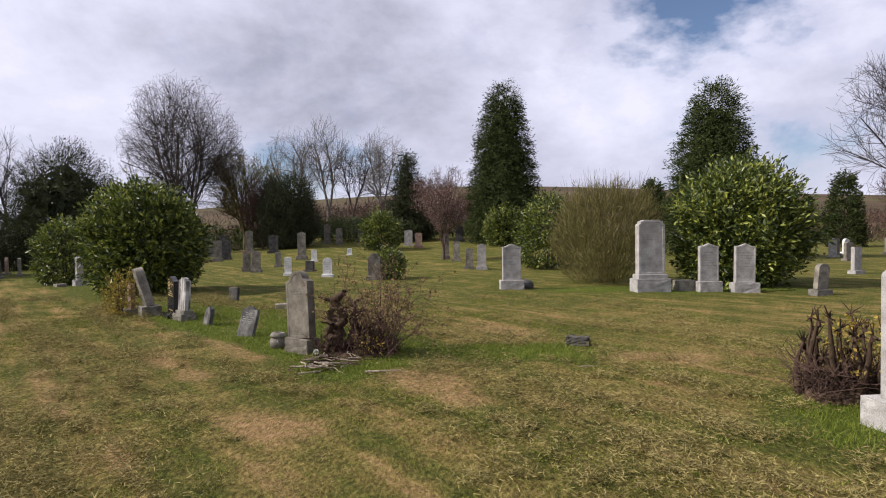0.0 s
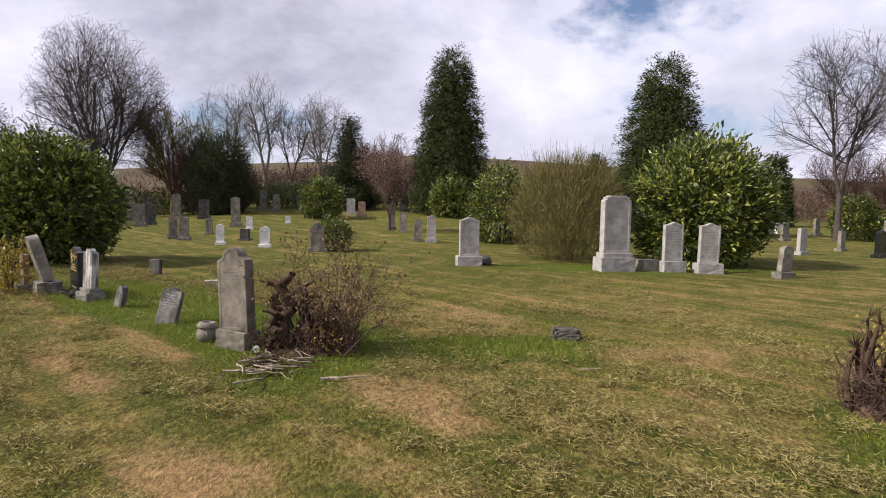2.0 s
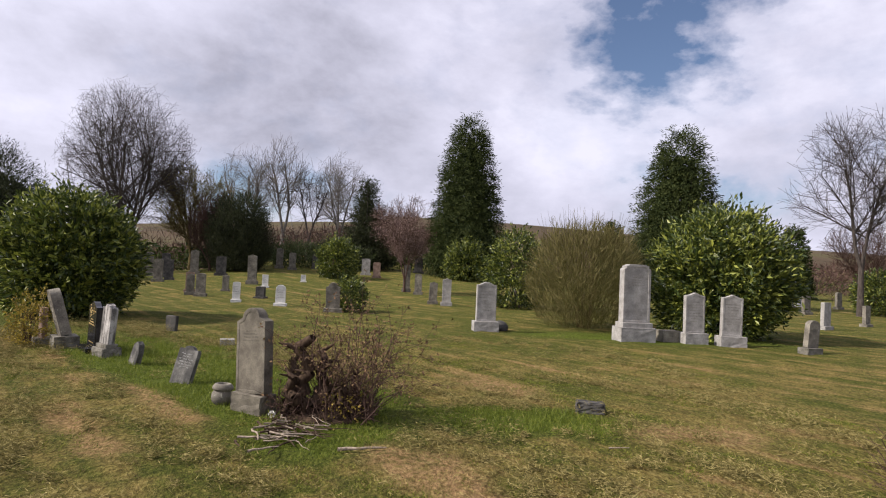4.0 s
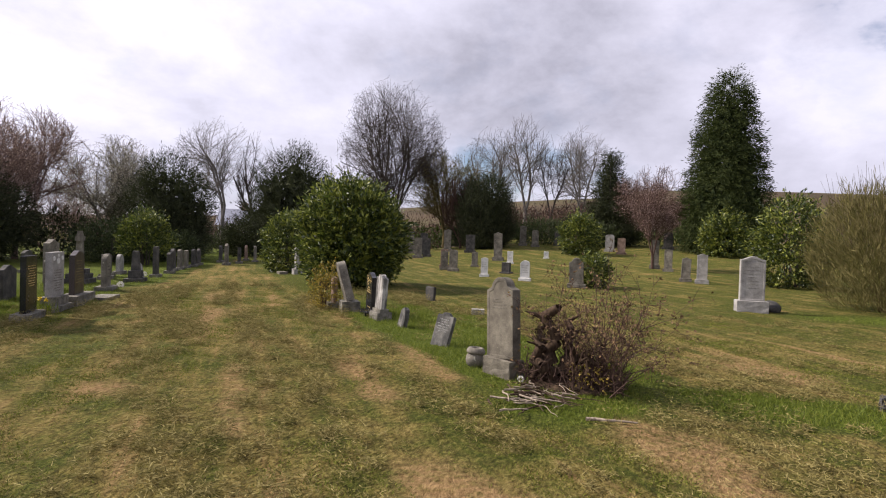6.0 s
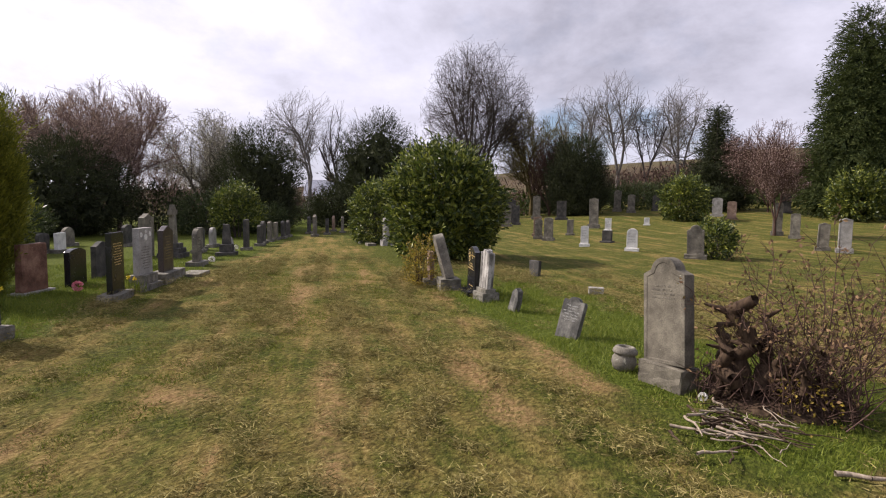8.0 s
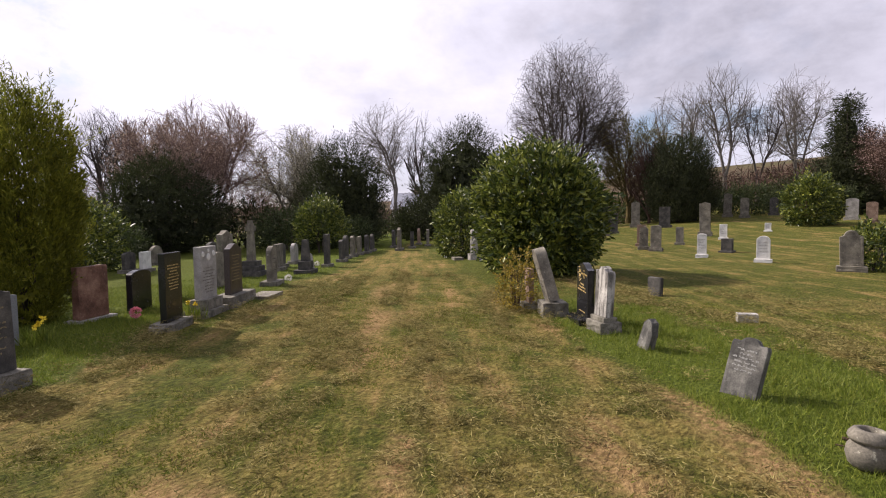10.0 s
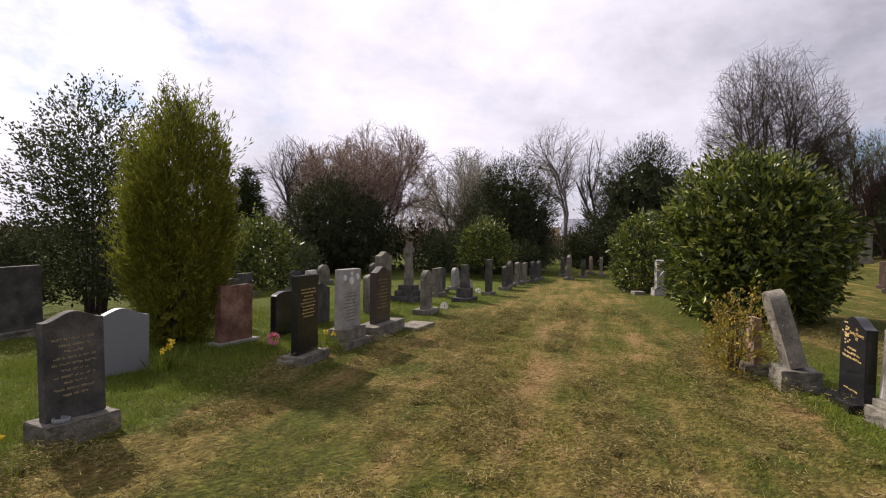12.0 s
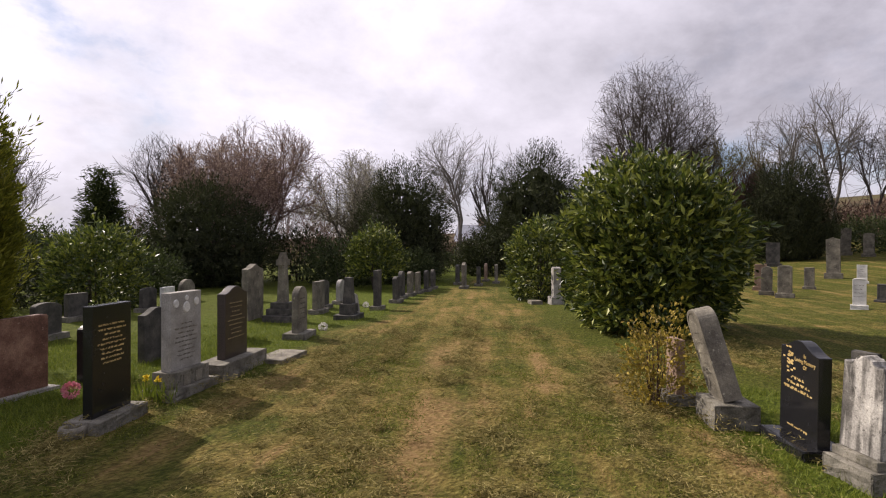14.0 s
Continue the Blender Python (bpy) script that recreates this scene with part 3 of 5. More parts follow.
headstone(9.20, 14.30, 10, "round", 0.30, 0.78, 0.14, GREY, "small grey headstone leaning beside a laurel", (0.42, 0.3, 0.14), CONCRETE, side=6, group=FAR)
rng = np.random.default_rng(21)
bm = bmesh.new()
bmesh.ops.create_icosphere(bm, subdivisions=3, radius=0.22)
for v in bm.verts:
    v.co.z *= 0.75
    v.co *= 1 + 0.16 * noise.noise(v.co * 5)
rock = thing("rock", stand(2.30, 16.8), "dark rough boulder beside a pale headstone", "rock")
part("boulder", bm, DARKSTONE, rock).location.z = 0.12
stump = thing("stone_stub", stand(1.92, 8.10, -12), "low broken dark stone stub sunk in grass", "headstone")
part("stub", block(0.31, 0.17, 0.13, 0.02, 0.008, rng), DARKSTONE, stump)
# the lettered stone at the start of the walk
st, body, tall = headstone(3.80, 4.68, 8, "arch", 0.50, 1.28, 0.15, PALE, "pale granite headstone with black lettering on a wide base", (0.65, 0.36, 0.24), PALE, recess=0.010, group="")
for k, line in enumerate(("ERECTED BY", "THOMAS M. WILLIAMSON", "IN LOVING MEMORY", "OF HIS SON", "THOMAS WILLIAMSON", "AGED 22 YEARS", "HIS DAUGHTERS", "MARGARET DUNCAN", "WILLIAMSON", "AGED 24 YEARS", "MARY", "DIED IN INFANCY")):
    words(line, 0.031 if k in (1, 4, 7, 8, 10) else 0.025, LEAD, body, 0, -0.0655, tall * (0.80 - 0.052 * k))
words("WILLIAMSON", 0.095, LEAD, st, 0, -0.186, 0.09)
ring = bmesh.new()
for a in np.linspace(0, math.pi, 14):
    for rr in (0.055, 0.085):
        cx, cz = rr * math.cos(a), tall * 0.87 + rr * math.sin(a)
        box_bm(ring, cx - 0.009, cx + 0.009, -0.074, -0.06, cz - 0.009, cz + 0.009)
part("carved_wreath", ring, PALE, body)

# stones far off on the lawns: x, y, turn, shape, w, h, thickness, material, leaning
FAR_LABEL = {GREY: "weathered grey headstone on the far lawn", PALE: "pale grey headstone on the far lawn", WHITE: "small white marble headstone on the lawn",
             DARKSTONE: "dark sooty headstone on the far lawn", PINKISH: "brown sandstone headstone on the far lawn", STREAKED: "streaked white headstone on the lawn",
             BLACK: "black granite headstone on the far lawn"}
far_rows = (
    (-9.1, 25.3, 10, "round", 0.30, 0.85, 0.12, GREY, 1), (-8.5, 24.8, 5, "arch", 0.36, 0.93, 0.12, GREY, 0), (-8.5, 27.9, 5, "flat", 0.28, 0.72, 0.12, GREY, 0),
    (-6.5, 22.8, 8, "arch", 0.27, 0.74, 0.10, WHITE, 0), (-8.6, 32.6, 5, "peak", 0.46, 1.60, 0.18, GREY, -1), (-6.26, 25.3, 0, "flat", 0.34, 0.47, 0.3, DARKSTONE, 0),
    (-7.5, 31.0, 5, "flat", 0.30, 0.66, 0.1, WHITE, 0), (-4.7, 21.9, 5, "round", 0.34, 0.74, 0.12, WHITE, 0), (-6.4, 35.5, 5, "flat", 0.28, 0.42, 0.1, WHITE, 0),
    (-5.5, 40.5, 0, "arch", 0.56, 1.55, 0.16, PINKISH, 0), (-2.66, 20.4, 5, "shoulder", 0.46, 0.97, 0.14, GREY, -2), (-0.3, 31.8, 0, "arch", 0.38, 1.45, 0.14, GREY, 0),
    (-3.3, 43.0, 0, "arch", 0.6, 1.2, 0.16, PALE, 0), (-2.4, 41.0, 0, "arch", 0.5, 1.1, 0.16, PINKISH, 0), (0.6, 47.0, 0, "arch", 0.65, 1.3, 0.18, DARKSTONE, 0), (0.31, 30.5, -5, "arch", 0.36, 1.05, 0.14, GREY, 0),
    (0.85, 25.6, 0, "peak", 0.34, 0.94, 0.12, GREY, 2), (1.4, 25.1, -2, "peak", 0.37, 1.14, 0.13, PALE, 0), (-14.8, 36.5, 10, "arch", 0.5, 1.15, 0.15, DARKSTONE, 0),
    (-13.4, 32.3, 10, "arch", 0.44, 1.2, 0.15, GREY, 1), (-13.5, 34.0, 10, "flat", 0.36, 1.15, 0.15, DARKSTONE, 0), (-9.6, 26.6, 8, "flat", 0.34, 0.84, 0.12, PINKISH, 0),
    (-15.6, 38.5, 10, "arch", 0.5, 1.4, 0.15, DARKSTONE, 0), (-16.4, 38.0, 10, "round", 0.5, 1.5, 0.15, GREY, -2), (-17.3, 36.5, 12, "flat", 0.5, 1.3, 0.15, DARKSTONE, 0), (-14.2, 39.5, 10, "peak", 0.5, 1.6, 0.15, GREY, 0),
    (-12.0, 38.0, 10, "flat", 0.6, 1.2, 0.15, DARKSTONE, 0), (-9.0, 45.0, 5, "arch", 0.5, 1.3, 0.15, GREY, 0), (-7.6, 47.0, 5, "round", 0.5, 1.2, 0.15, DARKSTONE, 0), (-10.2, 46.0, 5, "peak", 0.5, 1.6, 0.15, GREY, 1),
    (14.9, 21.2, 20, "flat", 0.38, 0.98, 0.14, PALE, 1), (17.4, 20.5, 25, "ogee", 0.62, 1.0, 0.12, BLACK, 0), (18.5, 23.6, 20, "flat", 0.32, 0.85, 0.14, GREY, 0), (22.0, 24.8, 25, "peak", 0.6, 1.2, 0.16, PALE, 0),
    (23.4, 26.6, 25, "arch", 0.6, 1.3, 0.16, GREY, 0), (25.5, 28.5, 25, "arch", 0.55, 1.0, 0.16, GREY, 0), (21.0, 30.5, 20, "arch", 0.5, 1.0, 0.16, GREY, 0), (22.5, 34.0, 20, "flat", 0.5, 1.0, 0.16, PALE, 0), (24.0, 36.0, 20, "arch", 0.5, 1.1, 0.16, GREY, 0),
    (26.0, 38.0, 20, "round", 0.5, 1.0, 0.16, WHITE, 0), (28.0, 37.0, 20, "arch", 0.5, 1.1, 0.16, GREY, 0), (20.2, 33.0, 20, "peak", 0.5, 1.1, 0.16, GREY, 0), (30.0, 36.0, 20, "flat", 0.5, 1.0, 0.16, PALE, 0), (19.5, 36.5, 20, "arch", 0.5, 1.0, 0.16, WHITE, 0))
for x, y, turn, shape, w, h, t, mat, lean in far_rows:
    headstone(x, y, turn, shape, w, h, t, mat, FAR_LABEL[mat], (w * 1.3, t * 2.2, h * 0.13), mat, side=lean, recess=0.006, rows=4 if mat is WHITE else 0, ink=GREY, group=FAR)

# the west row, facing the walk
headstone(-7.52, 4.55, 117, "arch", 0.52, 0.90, 0.09, DARKSTONE, "dark grey headstone at the lawn's edge", (0.64, 0.32, 0.13), CONCRETE, rows=7, ink=WORN, group=ROW_L)
st, body, tall = headstone(-8.15, 5.44, 116, "ogee", 0.41, 0.90, 0.085, DARKSTONE, "dark grey headstone with rows of worn gilt lettering", (0.50, 0.30, 0.15), CONCRETE, rows=10, ink=FADED, group=ROW_L, side=-2, span=(0.2, 0.78))
headstone(-10.10, 5.92, 112, "ogee", 0.58, 0.68, 0.09, BLUEGREY, "plain light blue grey headstone beside a conifer", group=ROW_L)
headstone(-11.36, 7.42, 119, "flat", 0.56, 0.79, 0.11, RED, "square red granite headstone on a thin plinth", (0.72, 0.28, 0.035), PALE, chips=0.005, group=ROW_L)
headstone(-11.56, 8.20, 124, "arch", 0.52, 0.66, 0.10, BLACK, "low black granite headstone behind a taller one", group=ROW_L)
headstone(-9.70, 7.78, 130, "flat", 0.50, 1.02, 0.085, BLACK, "tall polished black headstone with gilt lettering", (0.66, 0.30, 0.11), CONCRETE, rows=9, ink=GOLD, group=ROW_L, span=(0.45, 0.84))
headstone(-12.28, 9.05, 125, "ogee", 0.56, 0.70, 0.10, DARKSTONE, "dark grey headstone standing behind the front row", group=ROW_L)
st, body, tall = headstone(-10.32, 8.63, 124, "flat", 0.50, 1.04, 0.11, PALE, "pale grey square headstone with carved roundels", (0.74, 0.38, 0.10), CONCRETE, (0.58, 0.25, 0.16), rows=9, ink=GREY, group=ROW_L, span=(0.1, 0.62))
for rx, rz, rr in ((-0.17, 0.86, 0.045), (0.17, 0.86, 0.045), (0.0, 0.80, 0.06), (0.0, 0.92, 0.03)):
    bm = bmesh.new()
    bmesh.ops.create_cone(bm, cap_ends=True, segments=20, radius1=rr, radius2=rr * 0.8, depth=0.012, matrix=pose(rx, -0.058, tall * rz, 90))
    part("roundel", bm, WHITE, body, "carved white marble roundel")
for rx in (-0.10, 0.10):
    bm = bmesh.new()
    box_bm(bm, rx - 0.055, rx + 0.055, -0.131, -0.124, 0.13, 0.24)
    part("inset_panel", bm, GREY, st, "worn square inset in the base")
headstone(-10.85, 9.43, 127, "ogee", 0.54, 1.04, 0.10, BROWN, "dark brown granite headstone on a long base", (1.10, 0.36, 0.20), CONCRETE, rows=9, ink=FADED, group=ROW_L)
headstone(-13.15, 10.5, 125, "arch", 0.44, 0.74, 0.10, GREY, "grey headstone behind the west row", group=ROW_L)
headstone(-15.3, 12.0, 125, "peak", 0.66, 1.15, 0.14, GREY, "broad plain grey headstone behind the west row", group=ROW_L)
headstone(-12.45, 11.34, 128, "round", 0.42, 0.84, 0.11, GREY, "grey round topped headstone on a base", (0.6, 0.36, 0.10), CONCRETE, rows=5, ink=DARKSTONE, group=ROW_L)
west = ((-16.8, 15.3, "round", 0.46, 0.64, PALE), (-16.0, 14.2, "arch", 0.5, 0.7, DARKSTONE), (-15.3, 13.6, "flat", 0.46, 0.72, GREY), (-14.9, 15.0, "flat", 0.34, 0.95, DARKSTONE), (-15.8, 16.4, "arch", 0.42, 0.70, DARKSTONE),
        (-16.6, 17.3, "round", 0.44, 0.8, DARKSTONE), (-17.2, 18.2, "arch", 0.44, 0.76, GREY), (-17.6, 18.9, "flat", 0.42, 0.7, GREY), (-18.0, 19.7, "arch", 0.44, 0.72, DARKSTONE), (-18.6, 20.6, "round", 0.44, 0.7, DARKSTONE),
        (-18.4, 11.0, "arch", 0.46, 0.56, DARKSTONE), (-18.3, 11.4, "flat", 0.4, 0.56, WHITE), (-20.2, 12.6, "round", 0.6, 0.6, GREY), (-17.7, 9.4, "flat", 0.5, 0.55, DARKSTONE), (-19.0, 13.8, "arch", 0.5, 0.7, DARKSTONE),
        (-18.0, 21.6, "peak", 0.6, 0.95, GREY), (-18.5, 23.0, "flat", 0.5, 0.75, DARKSTONE), (-18.9, 24.6, "arch", 0.4, 0.8, GREY), (-19.6, 23.0, "arch", 0.5, 0.8, DARKSTONE), (-20.2, 25.5, "round", 0.5, 0.8, PINKISH), (-16.9, 24.8, "arch", 0.45, 0.6, DARKSTONE),
        (-13.2, 5.0, "flat", 0.62, 0.98, DARKSTONE), (-12.9, 3.6, "arch", 0.56, 0.85, DARKSTONE), (-14.2, 7.0, "flat", 0.55, 0.8, DARKSTONE), (-14.6, 3.0, "arch", 0.5, 0.8, GREY), (-15.2, 8.4, "arch", 0.5, 0.6, DARKSTONE))
WEST_LABEL = {PALE: "pale rounded headstone in the west row", DARKSTONE: "dark weathered headstone in the west row", GREY: "grey weathered headstone in the west row",
              WHITE: "small white headstone by dark shrubs", PINKISH: "brown headstone under the far trees"}
for x, y, shape, w, h, mat in west:
    headstone(x, y, 124, shape, w, h, 0.11, mat, WEST_LABEL[mat], (w * 1.3, 0.28, 0.09), CONCRETE, side=rng.normal() * 1.5, group=ROW_L)
headstone(-12.45, 19.0, -40, "peak", 0.22, 0.98, 0.2, PALE, "slim pale grey pillar stone beside a laurel", (0.36, 0.34, 0.2), PALE, group=ROW_R)
headstone(-12.9, 18.7, -40, "flat", 0.4, 0.1, 0.3, GREY, "flat grey stone slab lying in grass", group=ROW_R)


def cross_monument():
    """A wheel-headed cross on a stepped base."""
    m = thing("cross_monument", stand(-14.70, 12.35, 124), "tall dark wheel cross on a stepped base", "monument", ROW_L)
    rng = np.random.default_rng(4)
    z = 0
    for w, h in ((0.62, 0.14), (0.50, 0.13), (0.38, 0.12)):
        ob = part("base_step", block(w, w, h + 0.003, 0.012, 0.002, rng), DARKSTONE, m)
        ob.location.z = z
        z += h
    shaft = part("shaft", block(0.22, 0.17, 0.72, 0.012, 0, rng, 0.22), GREY, m)
    shaft.location.z = z
    bm = bmesh.new()
    box_bm(bm, -0.20, 0.20, -0.055, 0.055, 0.10, 0.22)
    box_bm(bm, -0.06, 0.06, -0.05, 0.05, 0.0, 0.36)
    for k in range(20):
        a = 2 * math.pi * k / 20
        cx, cz = 0.135 * math.cos(a), 0.16 + 0.135 * math.sin(a)
        box_bm(bm, cx - 0.026, cx + 0.026, -0.042, 0.042, cz - 0.026, cz + 0.026)
    head = part("cross_head", bm, GREY, m)
    head.location.z = z + 0.66
    return m


cross_monument()
obelisk = thing("small_monument", stand(-13.95, 13.45, 124), "small dark pedestal stone with a leaning tablet", "monument", ROW_L)
part("base", block(0.62, 0.46, 0.12, 0.014, 0.003, rng), DARKSTONE, obelisk)
part("pedestal", block(0.36, 0.3, 0.22, 0.01), DARKSTONE, obelisk).location.z = 0.118
part("shaft", block(0.24, 0.2, 0.55, 0.012, 0, rng, 0.3), DARKSTONE, obelisk).location.z = 0.335
tab = part("tablet", slab("arch", 0.2, 0.42, 0.03), PALE, obelisk, "pale leaning stone tablet")
tab.matrix_local = pose(0.2, -0.14, 0.12, -14, 16, 0)
flat_stone = thing("ledger_stone", stand(-11.15, 10.25, 124), "flat grey ledger slab lying on the grass", "headstone", ROW_L)
part("slab", block(0.75, 0.42, 0.07, 0.012, 0.002, rng), GREY, flat_stone)


def turned(profile, name, mat, parent, seg=28):
    """A turned vessel from rows of radius and height."""
    p = np.array(profile)
    a = np.arange(seg) * 2 * math.pi / seg
    v = np.stack([p[:, :1] * np.cos(a), p[:, :1] * np.sin(a), np.repeat(p[:, 1:], seg, 1)], -1).reshape(-1, 3)
    i = np.arange(len(p) - 1)[:, None] * seg
    k, k1 = np.arange(seg)[None], (np.arange(seg)[None] + 1) % seg
    f = np.stack([i + k, i + k1, i + seg + k1, i + seg + k], -1).reshape(-1, 4)
    return part(name, mesh_from(name, v, f, mat, True), mat, parent)


urn = thing("stone_urn", stand(-2.24, 7.98, 0, 4, 3), "round grey stone flower urn with a collared rim", "urn")
turned(((0.0, 0), (0.06, 0), (0.095, 0.03), (0.112, 0.08), (0.108, 0.125), (0.092, 0.15), (0.088, 0.16), (0.105, 0.165), (0.112, 0.18), (0.108, 0.2), (0.09, 0.225), (0.075, 0.232), (0.055, 0.23), (0.05, 0.2), (0.045, 0.14), (0, 0.13)), "bowl", GREY, urn)
ringpot = thing("flower_ring", stand(-9.50, 7.48), "low round grey stone flower holder on the grass", "vase")
turned(((0.0, 0), (0.08, 0), (0.1, 0.03), (0.105, 0.07), (0.095, 0.1), (0.06, 0.1), (0.055, 0.06), (0, 0.055)), "bowl", GREY, ringpot)
small_ring = thing("flower_ring", Matrix.Translation((-8.02, 5.36, gz(-8.02, 5.36) + 0.152)), "small round metal flower holder on a base", "vase")
turned(((0.05, 0), (0.055, 0.0), (0.058, 0.035), (0.045, 0.04), (0.042, 0.01), (0, 0.01)), "bowl", BLUEGREY, small_ring)


# ---- flowers ----
def petals(rng, count, size, cup):
    at = rng.normal(size=(count, 3)) * size * 0.25
    along = unit(rng.normal(size=(count, 3)) + np.array((0, 0, cup)))
    return at, along, rng.normal(size=(count, 3))


def daffodils(x, y, count, seed):
    rng = np.random.default_rng(seed)
    clump = thing("daffodil_clump", stand(x, y), "clump of yellow daffodils with strap leaves", "flowers")
    n = 60 + count * 14
    at = np.stack([rng.normal(size=n) * 0.10, rng.normal(size=n) * 0.08, np.zeros(n)], -1)
    along = unit(np.stack([rng.normal(size=n) * 0.35, rng.normal(size=n) * 0.35, np.ones(n)], -1))
    part("leaf_tuft", leaves("leaf_tuft", BLADE, at, along, rng.normal(size=(n, 3)), rng.uniform(0.14, 0.28, n), 0.013), BLADE, clump)
    for _ in range(count):
        px, py, h = rng.normal() * 0.1, rng.normal() * 0.08, rng.uniform(0.22, 0.32)
        stem = part("stem", tubes("stem", BLADE, [(px, py, 0, px * 1.2, py * 1.2, h, 0.004, 0.003)], 4), BLADE, clump)
        a, al, nn = petals(rng, 14, 0.02, 0.5)
        part("flower", leaves("flower", YELLOW, a + np.array((px * 1.2, py * 1.2, h)), al, nn, 0.045, 0.03), YELLOW, stem, "yellow daffodil bloom")
    return clump


for x, y, c, sd in ((-7.35, 4.95, 5, 1), (-7.15, 4.75, 4, 7), (-10.0, 6.35, 3, 2), (-10.2, 8.30, 1, 3), (-10.05, 8.3, 1, 5)):
    daffodils(x, y, c, sd)


def posy(x, y, z, mat, label, seed, size=1.0):
    rng = np.random.default_rng(seed)
    ob = thing("flower_posy", Matrix.Translation((x, y, gz(x, y) + z)), label, "flowers")
    part("stalk_bunch", tubes("stalk_bunch", BLADE, [(rng.normal() * .02, rng.normal() * .02, -z - 0.01, rng.normal() * .04, rng.normal() * .04, 0.02, .004, .003) for _ in range(7)], 4), BLADE, ob)
    n = 160
    d = unit(rng.normal(size=(n, 3)))
    part("bloom", leaves("bloom", mat, d * 0.055 * size, d, rng.normal(size=(n, 3)), 0.035 * size, 0.03 * size), mat, ob)


posy(-10.62, 7.72, 0.12, PINK, "pink artificial flowers beside a black headstone", 1)
posy(-14.1, 13.6, 0.42, IVORY, "round white flower posy on a stalk", 2)
posy(-12.9, 12.1, 0.06, IVORY, "small white flowers lying by a headstone", 3)
posy(-15.6, 15.2, 0.06, IVORY, "small white flowers by a dark headstone", 5)
posy(-1.52, 7.25, 0.10, IVORY, "withered white flowers in a small vase", 4, 0.4)


# ---- shrubs and trees ----
def crown_points(rng, count, w, h, profile, lump, seed, low=0.03):
    """Points on a lumpy crown of revolution, with the way outwards at each."""
    z = rng.uniform(low, 1, count * 2)
    keep = rng.uniform(0, 1, count * 2) < 0.25 + 0.75 * np.interp(z, *profile)
    z = z[keep][:count]
    a = rng.uniform(0, 2 * math.pi, len(z))
    r = np.interp(z, *profile) * w / 2
    d = np.stack([np.cos(a), np.sin(a), 0 * a], -1)
    p = d * r[:, None] + np.stack([0 * z, 0 * z, z * h], -1)
    swell = 1 + lump * wobble(p, 2.6 / max(w, 1) * 2, seed) + 0.5 * lump * wobble(p, 7.0 / max(w, 1) * 2, seed + 3)
    p[:, :2] *= swell[:, None]
    p[:, 2] += lump * h * 0.25 * wobble(p, 4.0 / max(w, 1), seed + 7) * smooth(0.5, 1.0, z)
    slope = np.gradient(np.interp(np.linspace(0, 1, 60), *profile) * w / 2, h / 59)
    nz = -np.interp(z, np.linspace(0, 1, 60), slope)
    out = unit(np.stack([d[:, 0], d[:, 1], np.clip(nz, -0.6, 2.5)], -1))
    return p, out


def spray_crown(name, mat, rng, w, h, profile, lump, seed, clumps, per, reach, length, width, rise=0.3, depth=0.35, loose=0.55, fold=0.2, low=0.03, core=0):
    """A crown of many sprays: each spray a handful of leaves along a short shoot; core: broad sprays deep inside."""
    p, out = crown_points(rng, clumps, w, h, profile, lump, seed, low)
    stray = np.minimum(rng.exponential(0.22, len(p)), 0.9) * min(reach, 0.36)
    p = p + (out + np.array((0, 0, 0.4))) * stray[:, None]
    inward = rng.uniform(0, 1, len(p)) ** 2 * depth
    p = p * np.stack([1 - inward, 1 - inward, 1 - inward * 0.3], -1)
    shoot = unit(out + rng.normal(size=p.shape) * 0.35 + np.array((0, 0, rise)))
    k = np.arange(per) / per
    at = (p[:, None] + shoot[:, None] * (reach * (k[None, :, None] - 0.35)) + rng.normal(size=(len(p), per, 3)) * reach * 0.10).reshape(-1, 3)
    along = unit(np.repeat(shoot, per, 0) + rng.normal(size=at.shape) * loose)
    n = len(at)
    at[:, 2] = np.maximum(at[:, 2], 0.02)
    size = rng.uniform(0.65, 1.25, n)
    long, wide, face = length * size, width * size, np.repeat(out, per, 0) + rng.normal(size=at.shape) * 0.5
    if core:
        q, away = crown_points(rng, core, w, h, profile, lump, seed, low)
        shrink = rng.uniform(0.58, 0.86, (len(q), 1))
        q = q * np.concatenate([shrink, shrink, 0.35 + 0.6 * shrink], 1)
        big = rng.uniform(0.10, 0.17, len(q)) * min(w, h * 0.8)
        way = unit(rng.normal(size=q.shape) * 0.7 + np.array((0, 0, 0.5)))
        at = np.concatenate([at, q - way * big[:, None] * 0.5])
        along, face = np.concatenate([along, way]), np.concatenate([face, away + rng.normal(size=q.shape) * 0.3])
        long, wide = np.concatenate([long, big]), np.concatenate([wide, big * 0.6])
    return leaves(name, mat, at, along, face, long, wide, fold)


ROUND = ((0, 0.06, 0.2, 0.45, 0.7, 0.86, 0.95, 1.0), (0.50, 0.72, 0.92, 1.0, 0.88, 0.62, 0.36, 0.06))
UPRIGHT = ((0, 0.1, 0.3, 0.6, 0.85, 0.95, 1.0), (0.7, 0.85, 0.97, 1.0, 0.78, 0.5, 0.1))
COLUMN = ((0, 0.08, 0.3, 0.62, 0.8, 0.9, 1.0), (0.42, 0.62, 0.9, 1.0, 0.82, 0.55, 0.08))
CONE = ((0, 0.06, 0.18, 0.5, 0.8, 0.93, 1.0), (0.78, 0.95, 1.0, 0.80, 0.50, 0.30, 0.04))
STEEP = ((0, 0.1, 0.3, 0.6, 0.85, 1.0), (0.95, 1.0, 0.72, 0.42, 0.18, 0.02))
DOME = ((0, 0.12, 0.3, 0.55, 0.8, 0.93, 1.0), (0.30, 0.75, 1.0, 0.95, 0.66, 0.38, 0.05))


